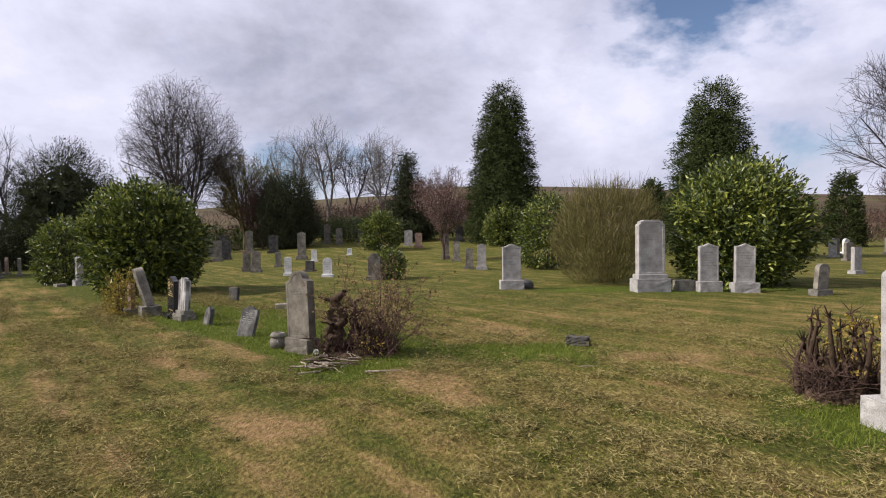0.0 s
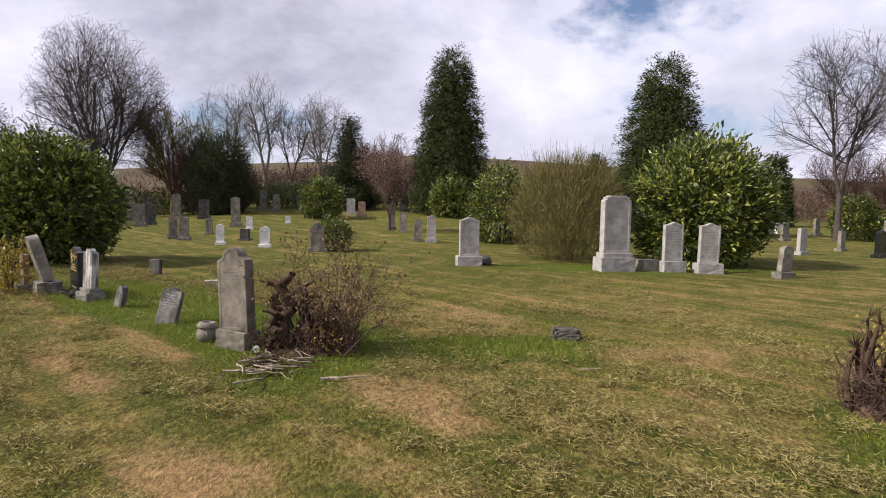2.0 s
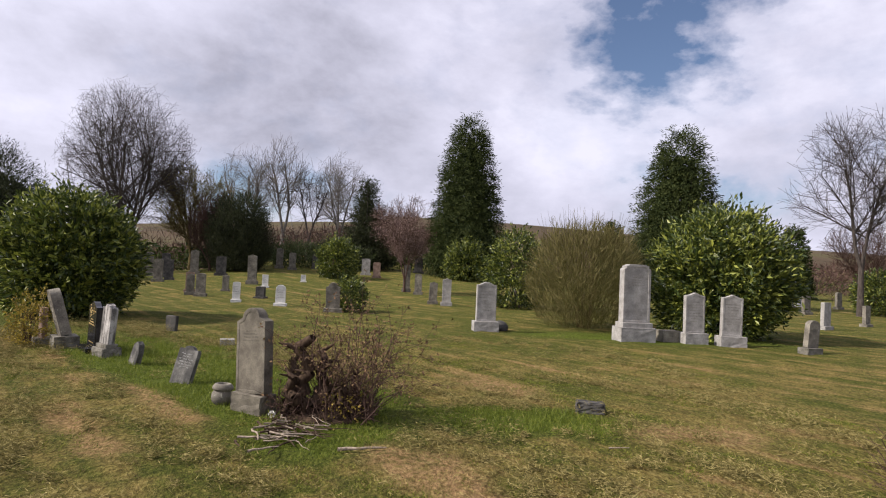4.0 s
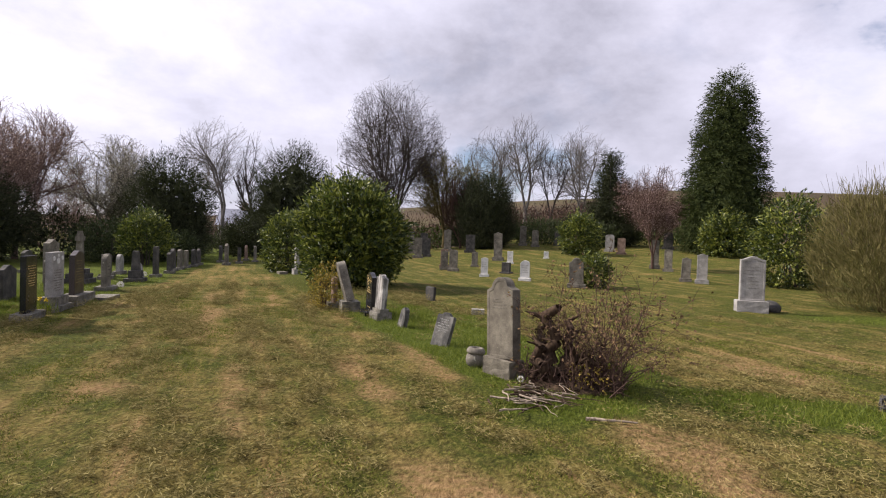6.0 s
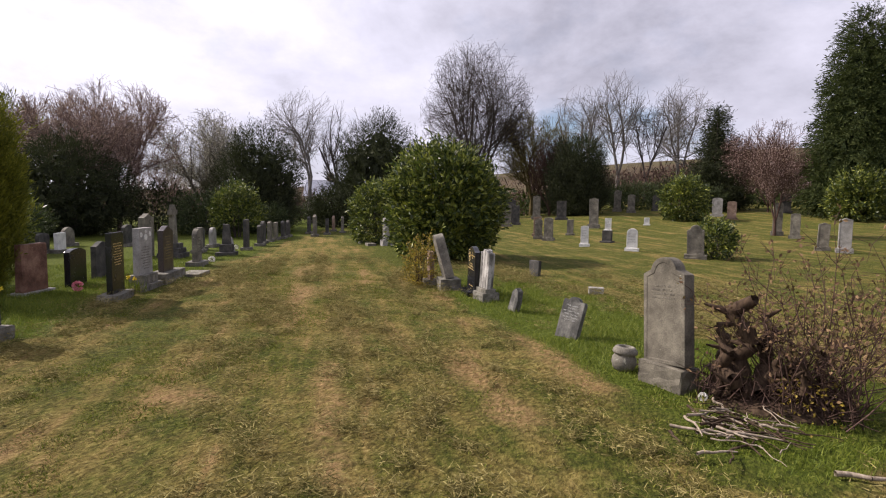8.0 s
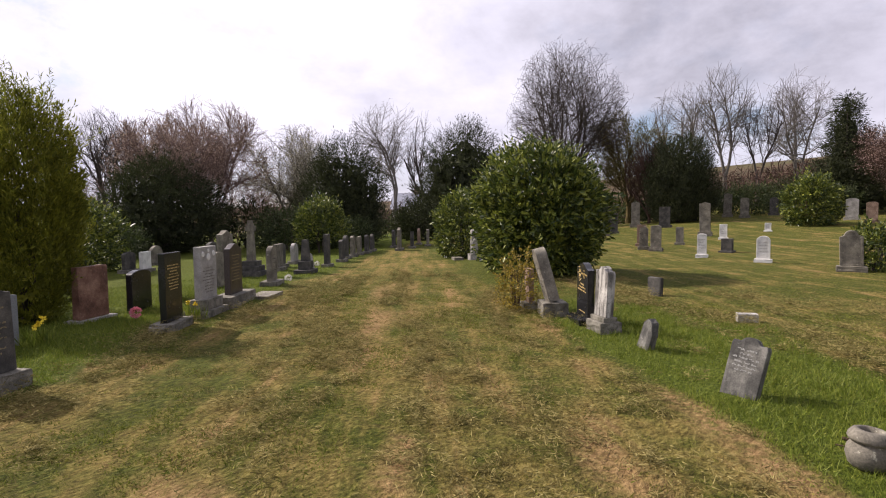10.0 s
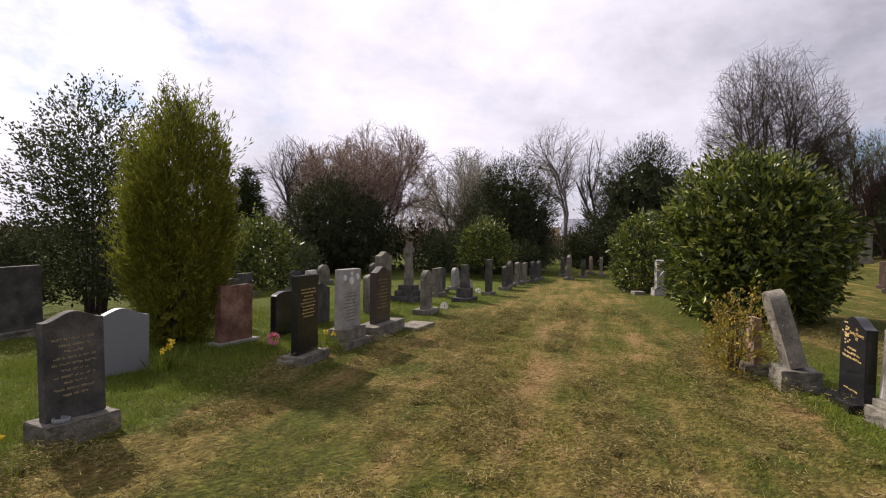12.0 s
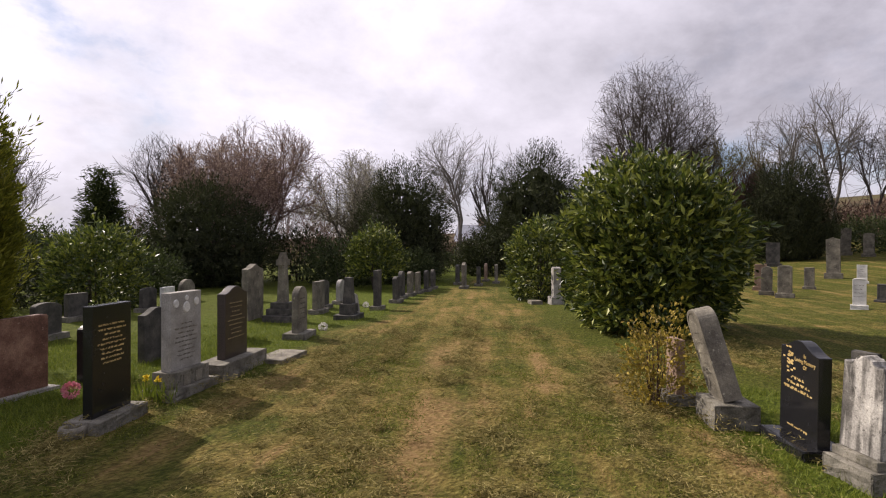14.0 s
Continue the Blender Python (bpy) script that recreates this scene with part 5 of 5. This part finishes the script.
woodland("far_woodland", REDBARK, 28000, 1.05, 1, 2.0, 5.0, "distant leafless brown woodland", slim=0.14)
woodland("far_woodland", CYPRESS, 14000, 0.68, 2, 0.5, 3.6, "distant dark green shrubs and trees")
woodland("undergrowth", REDBARK, 15000, 0.7, 4, 1.2, 4.2, "brown leafless undergrowth below the far trees", 52, (-0.12, 0.75), 0.10)
woodland("undergrowth", CYPRESS, 13000, 0.42, 5, 0.5, 2.7, "dark green undergrowth below the far trees", 50, (-0.12, 0.75))
woodland("far_woodland", REDBARK, 9000, 0.8, 6, 1.5, 5.5, "distant brown trees past the open lawn", 60, (-1.2, -0.55), 0.10)
woodland("far_woodland", CATKIN, 20000, 0.7, 3, 0.5, 4.0, "distant olive brown scrub", slim=0.16)


def house(x, y, turn):
    h = thing("house", stand(x, y, turn, sink=0.3), "distant white house with a blue grey roof", "house")
    bm = bmesh.new()
    box_bm(bm, -7, 7, -4, 4, 0, 3.4)
    part("wall", bm, RENDERWALL, h)
    bm = bmesh.new()
    v = [bm.verts.new(p) for p in ((-7.3, -4.4, 3.3), (7.3, -4.4, 3.3), (7.3, 4.4, 3.3), (-7.3, 4.4, 3.3), (-7.3, 0, 5.6), (7.3, 0, 5.6))]
    for f in ((0, 1, 5, 4), (2, 3, 4, 5), (0, 4, 3), (1, 2, 5), (0, 3, 2, 1)):
        bm.faces.new([v[i] for i in f])
    roof = part("roof", bm, SLATES, h)
    bm = bmesh.new()
    box_bm(bm, -4.4, -3.6, -0.4, 0.4, 5.0, 6.5)
    part("chimney", bm, PINKISH, roof)
    for k in range(4):
        bm = bmesh.new()
        box_bm(bm, -5.6 + k * 3.2, -4.2 + k * 3.2, -4.06, -3.98, 1.1, 2.4)
        part("window", bm, PANE, h)


house(-50.0, 67.0, 35)

# ---- dead shrubs, sticks ----
def snag(x, y, w, h, seed, label, posts):
    """A rotted hedge stump: thick torn stems over a root mound, with a tangle of thin twigs."""
    rng = np.random.default_rng(seed)
    t = thing("dead_shrub", stand(x, y), label, "bush")
    bm = bmesh.new()
    bmesh.ops.create_icosphere(bm, subdivisions=3, radius=1.0)
    for v in bm.verts:
        k = 1 + 0.25 * noise.noise(v.co * 3.0 + Vector((seed, 0, 0)))
        v.co = Vector((v.co.x * w * 0.46 * k, v.co.y * w * 0.34 * k, max(v.co.z, -0.1) * h * 0.17 * k))
    part("root_mound", bm, DEADWOOD, t)
    for _ in range(posts):
        px, py = rng.uniform(-0.42, 0.42) * w, rng.uniform(-0.26, 0.26) * w
        hh, r = h * rng.uniform(0.3, 0.85), rng.uniform(0.018, 0.055) * w
        rows, q = [], np.array((px, py, 0.0))
        lean = rng.normal(size=2) * 0.12
        for k in range(6):
            e = q + np.array((lean[0] * hh / 6 + rng.normal() * 0.015, lean[1] * hh / 6 + rng.normal() * 0.015, hh / 6))
            rows.append((*q, *e, r * (1 - k * 0.11) * rng.uniform(0.85, 1.15), r * (0.89 - k * 0.11)))
            q = e
        for _ in range(6):
            d = np.array((rng.normal() * 0.05, rng.normal() * 0.05, rng.uniform(0.03, 0.14)))
            rows.append((*(q - d * 0.5), *(q + d), r * 0.3, 0.003))
        part("rotten_stem", tubes("rotten_stem", DEADWOOD, rows, 7), DEADWOOD, t)
    rows = []
    for _ in range(460):
        p = np.array((rng.uniform(-0.5, 0.5) * w, rng.uniform(-0.32, 0.32) * w, rng.uniform(0, 0.3) * h))
        d = unit(np.array((rng.normal() * 0.7, rng.normal() * 0.7, rng.uniform(0.1, 1.3))))
        ln = rng.uniform(0.15, 0.5) * h
        for k in range(3):
            e = p + d * ln / 3
            rows.append((*p, *e, 0.006 - k * 0.0015, 0.0045 - k * 0.0015))
            p, d = e, unit(d + rng.normal(size=3) * 0.3)
    tagged(part("twig_tangle", tubes("twig_tangle", REDBARK, rows, 3), REDBARK, t), kind="stuff")
    return t, rng


t, rng = snag(-1.05, 7.62, 1.05, 0.62, 3, "rotten tree stump overgrown by a dry rose thicket", 3)
rows, at = [], []
for _ in range(85):
    p = np.array((rng.uniform(-0.05, 0.50), rng.normal() * 0.18, 0.05))
    d = unit(np.array((rng.normal() * 0.42 + 0.12, rng.normal() * 0.42, 1.0)))
    ln = rng.uniform(0.5, 1.45)
    for k in range(5):
        e = p + d * ln / 5
        rows.append((*p, *e, 0.0065 - k * 0.0010, 0.0055 - k * 0.0010))
        if k > 1:
            for _ in range(3):
                s = unit(d + rng.normal(size=3) * 0.9)
                rows.append((*e, *(e + s * 0.14), 0.0025, 0.0012))
                at.append(e + s * rng.uniform(0.03, 0.14))
        p, d = e, unit(d + rng.normal(size=3) * 0.34)
stump_rows = []
for px, py, hh, r in ((-0.24, -0.02, 0.82, 0.13), (-0.10, 0.06, 0.66, 0.10), (-0.38, 0.10, 0.55, 0.10), (-0.30, -0.16, 0.42, 0.11), (-0.02, -0.12, 0.36, 0.12), (0.18, 0.02, 0.34, 0.13)):
    q = np.array((px, py, -0.02))
    for k in range(7):
        e = np.array((px + rng.normal() * 0.045, py + rng.normal() * 0.045, hh * (k + 1) / 7))
        stump_rows.append((*q, *e, r * (1 - 0.10 * k) * rng.uniform(0.5, 1.25), r * (0.9 - 0.10 * k) * rng.uniform(0.5, 1.2)))
        if k > 1:
            sp = e + np.array((rng.normal() * 0.11, rng.normal() * 0.11, rng.uniform(-0.05, 0.12)))
            stump_rows.append((*e, *sp, r * 0.3, 0.006))
        q = e
part("rotten_stump", tubes("rotten_stump", DEADWOOD, stump_rows, 9), DEADWOOD, t, "dark torn rotten tree stump")
part("rose_thicket", tubes("rose_thicket", REDBARK, rows, 3), REDBARK, t, "thin dry brown rose canes")
at = np.repeat(np.array(at), 2, 0)
at += rng.normal(size=at.shape) * 0.03
part("dry_foliage", leaves("dry_foliage", DRYLEAF, at, rng.normal(size=at.shape), rng.normal(size=at.shape), 0.04, 0.024), DRYLEAF, t)
moss = np.stack([rng.uniform(0.0, 0.4, 260), rng.normal(size=260) * 0.2 - 0.1, rng.uniform(0.06, 0.3, 260)], -1)
part("yellow_foliage", leaves("yellow_foliage", AUTUMN, moss, rng.normal(size=moss.shape), rng.normal(size=moss.shape), 0.03, 0.02), AUTUMN, t)
t, rng = snag(3.82, 5.50, 0.85, 0.95, 8, "dead cut down hedge stump beside a headstone", 26)
lv = np.stack([rng.uniform(-0.15, 0.45, 420), rng.normal(size=420) * 0.22, rng.uniform(0.25, 0.75, 420)], -1)
part("yellow_foliage", leaves("yellow_foliage", AUTUMN, lv, rng.normal(size=lv.shape), rng.normal(size=lv.shape), 0.05, 0.028), AUTUMN, t)
shrub("yellow_bush", -6.62, 11.60, 0.55, 0.85, AUTUMN, "thin bush with yellowing leaves beside a leaning stone", "bush", 61, 300, 6, 0.16, 0.045, 0.026, profile=UPRIGHT, lump=0.35, depth=0.8, stems=16, stem_mat=REDBARK, rise=0.8, stem_r=0.008)


def stick(x, y, length, r, turn, seed, mat, label, lift=0.0):
    rng = np.random.default_rng(seed)
    t = thing("fallen_stick", Matrix.Translation((x, y, gz(x, y) + r + 0.012 + lift)) @ pose(0, 0, 0, 0, rng.normal() * 3 + lift * 120, turn), label, "stick")
    rows, q = [], np.array((-length / 2, 0.0, 0.0))
    for k in range(5):
        e = np.array((-length / 2 + length * (k + 1) / 5, rng.normal() * length * 0.03, abs(rng.normal()) * length * 0.015))
        rows.append((*q, *e, r * (1 - 0.12 * k), r * (0.88 - 0.12 * k)))
        q = e
    part("wood", tubes("wood", mat, rows, 6), mat, t)


stick(-0.58, 6.50, 0.42, 0.017, 14, 1, DRYSTICK, "bleached fallen branch lying in the grass")
stick(1.75, 6.75, 0.20, 0.008, 5, 2, DRYSTICK, "short bleached stick on the lawn")
rng = np.random.default_rng(6)
for k in range(70):
    stick(-1.25 + rng.normal() * 0.17, 6.85 + rng.normal() * 0.20, rng.uniform(0.10, 0.40), rng.uniform(0.004, 0.012), rng.uniform(-80, 90), 100 + k, DRYSTICK if k % 2 else DEADWOOD, "dry broken stick in a heap of cuttings", rng.uniform(0, 0.07))
stick(-2.15, 8.35, 0.45, 0.012, 15, 3, DEADWOOD, "dark bare stick poking from the grass")
stick(-2.20, 8.15, 0.40, 0.010, 170, 4, DEADWOOD, "dark bare stick poking from the grass")


# ---- grass ----
def grass(name, mat, n, seed, pick, tall, width, flat, label, area):
    """Blades of grass strewn over a stretch of the plan; pick: the chance of a blade by how lush the lawn is there."""
    rng = np.random.default_rng(seed)
    x0, x1, y0, y1 = area
    x, y = rng.uniform(x0, x1, n), rng.uniform(y0, y1, n)
    d = np.min([np.hypot(x - cx, y - cy) for cx, cy in ((0, 2), (0, 5), (-2, 5), (-4, 7), (-5, 9), (-2, 8), (2, 6), (-8, 8), (-8, 6))], 0)
    keep = rng.uniform(0, 1, n) < pick(lush(x, y), x, y) * (1 - 0.8 * bare(x, y)) * (1 - 0.8 * smooth(3.0, 9.0, d))
    x, y = x[keep], y[keep]
    n = len(x)
    at = np.stack([x, y, ground_z(x, y) - 0.004], -1)
    along = np.stack([rng.normal(size=n), rng.normal(size=n), np.full(n, flat)], -1)
    tuft = 0.75 + 0.45 * wobble(at, 2.2, seed)
    ob = new(name, blades(name, mat, at, along, tall * tuft * rng.uniform(0.5, 1.3, n), width, rng))
    return tagged(ob, label, "grass", kind="stuff")


def swath(x, y, scale, seed):
    """A slow noise drawn out along the mower's run, about -1 to 1."""
    along, across = x * -0.64 + y * 0.77, x * 0.77 + y * 0.64
    return wobble(np.stack([across * 2.2, along * 0.45, 0 * x], -1), scale, seed)


def drift(x, y, scale, seed):
    return wobble(np.stack([x, y, 0 * x], -1), scale, seed)


grass("long_grass", BLADE, 560000, 1, lambda l, x, y: smooth(0.3, 0.75, l), 0.095, 0.006, 1.7, "long green grass round the headstones", (-15, 5.5, 3, 16))
grass("short_grass", SHORT, 520000, 2, lambda l, x, y: (1 - 0.6 * l) * (0.12 + 0.88 * smooth(-0.25, 0.45, swath(x, y, 1.3, 5) + 0.5 * drift(x, y, 2.7, 8))), 0.030, 0.009, 0.9, "short mown yellow green grass", (-11, 5, 1.5, 14))
grass("grass_clippings", STRAW, 620000, 3, lambda l, x, y: (1 - 0.85 * l) * smooth(0.05, 0.5, 0.6 * drift(x, y, 1.9, 6) + 0.7 * drift(x, y, 8.0, 9) + 0.3 * drift(x, y, 21.0, 3)), 0.038, 0.0055, 0.4, "dry mown clippings lying on the lawn", (-11, 5, 1.5, 14))


def hay(n, seed, area):
    """Little matted heaps of cut grass left by the mower."""
    rng = np.random.default_rng(seed)
    x0, x1, y0, y1 = area
    x, y = rng.uniform(x0, x1, n), rng.uniform(y0, y1, n)
    along = x * -0.64 + y * 0.77
    across = x * 0.77 + y * 0.64
    p = np.stack([across * 1.6, along * 0.35, 0 * x], -1)
    chance = smooth(-0.1, 0.45, 0.7 * wobble(p, 1.7, 3) + 0.6 * drift(x, y, 6.5, 2)) * (1 - 0.9 * lush(x, y))
    d = np.min([np.hypot(x - cx, y - cy) for cx, cy in ((0, 2), (0, 5), (-2, 5), (-4, 7), (-6, 10), (2, 6), (-8, 12))], 0)
    keep = rng.uniform(0, 1, n) < chance * (1 - 0.6 * bare(x, y)) * (1 - 0.7 * smooth(3.5, 8.0, d))
    x, y = x[keep], y[keep]
    per = 80
    at = np.repeat(np.stack([x, y, ground_z(x, y)], -1), per, 0)
    m = len(at)
    size = np.repeat(rng.uniform(0.45, 1.0, len(x)) ** 2 * 2.0, per)[:, None]
    at += rng.normal(size=(m, 3)) * np.array((0.060, 0.060, 0.0)) * size + np.array((0, 0, 1.0)) * rng.uniform(0, 0.095, (m, 1)) * size
    way = np.stack([rng.normal(size=m), rng.normal(size=m), rng.normal(size=m) * 0.35 + 0.12], -1)
    ob = new("cut_hay", blades("cut_hay", STRAW, at, way, rng.uniform(0.03, 0.07, m), 0.0062, rng))
    return tagged(ob, "matted heaps of cut dry grass on the lawn", "grass", kind="stuff")


hay(11500, 9, (-12, 4.5, 1.5, 15))
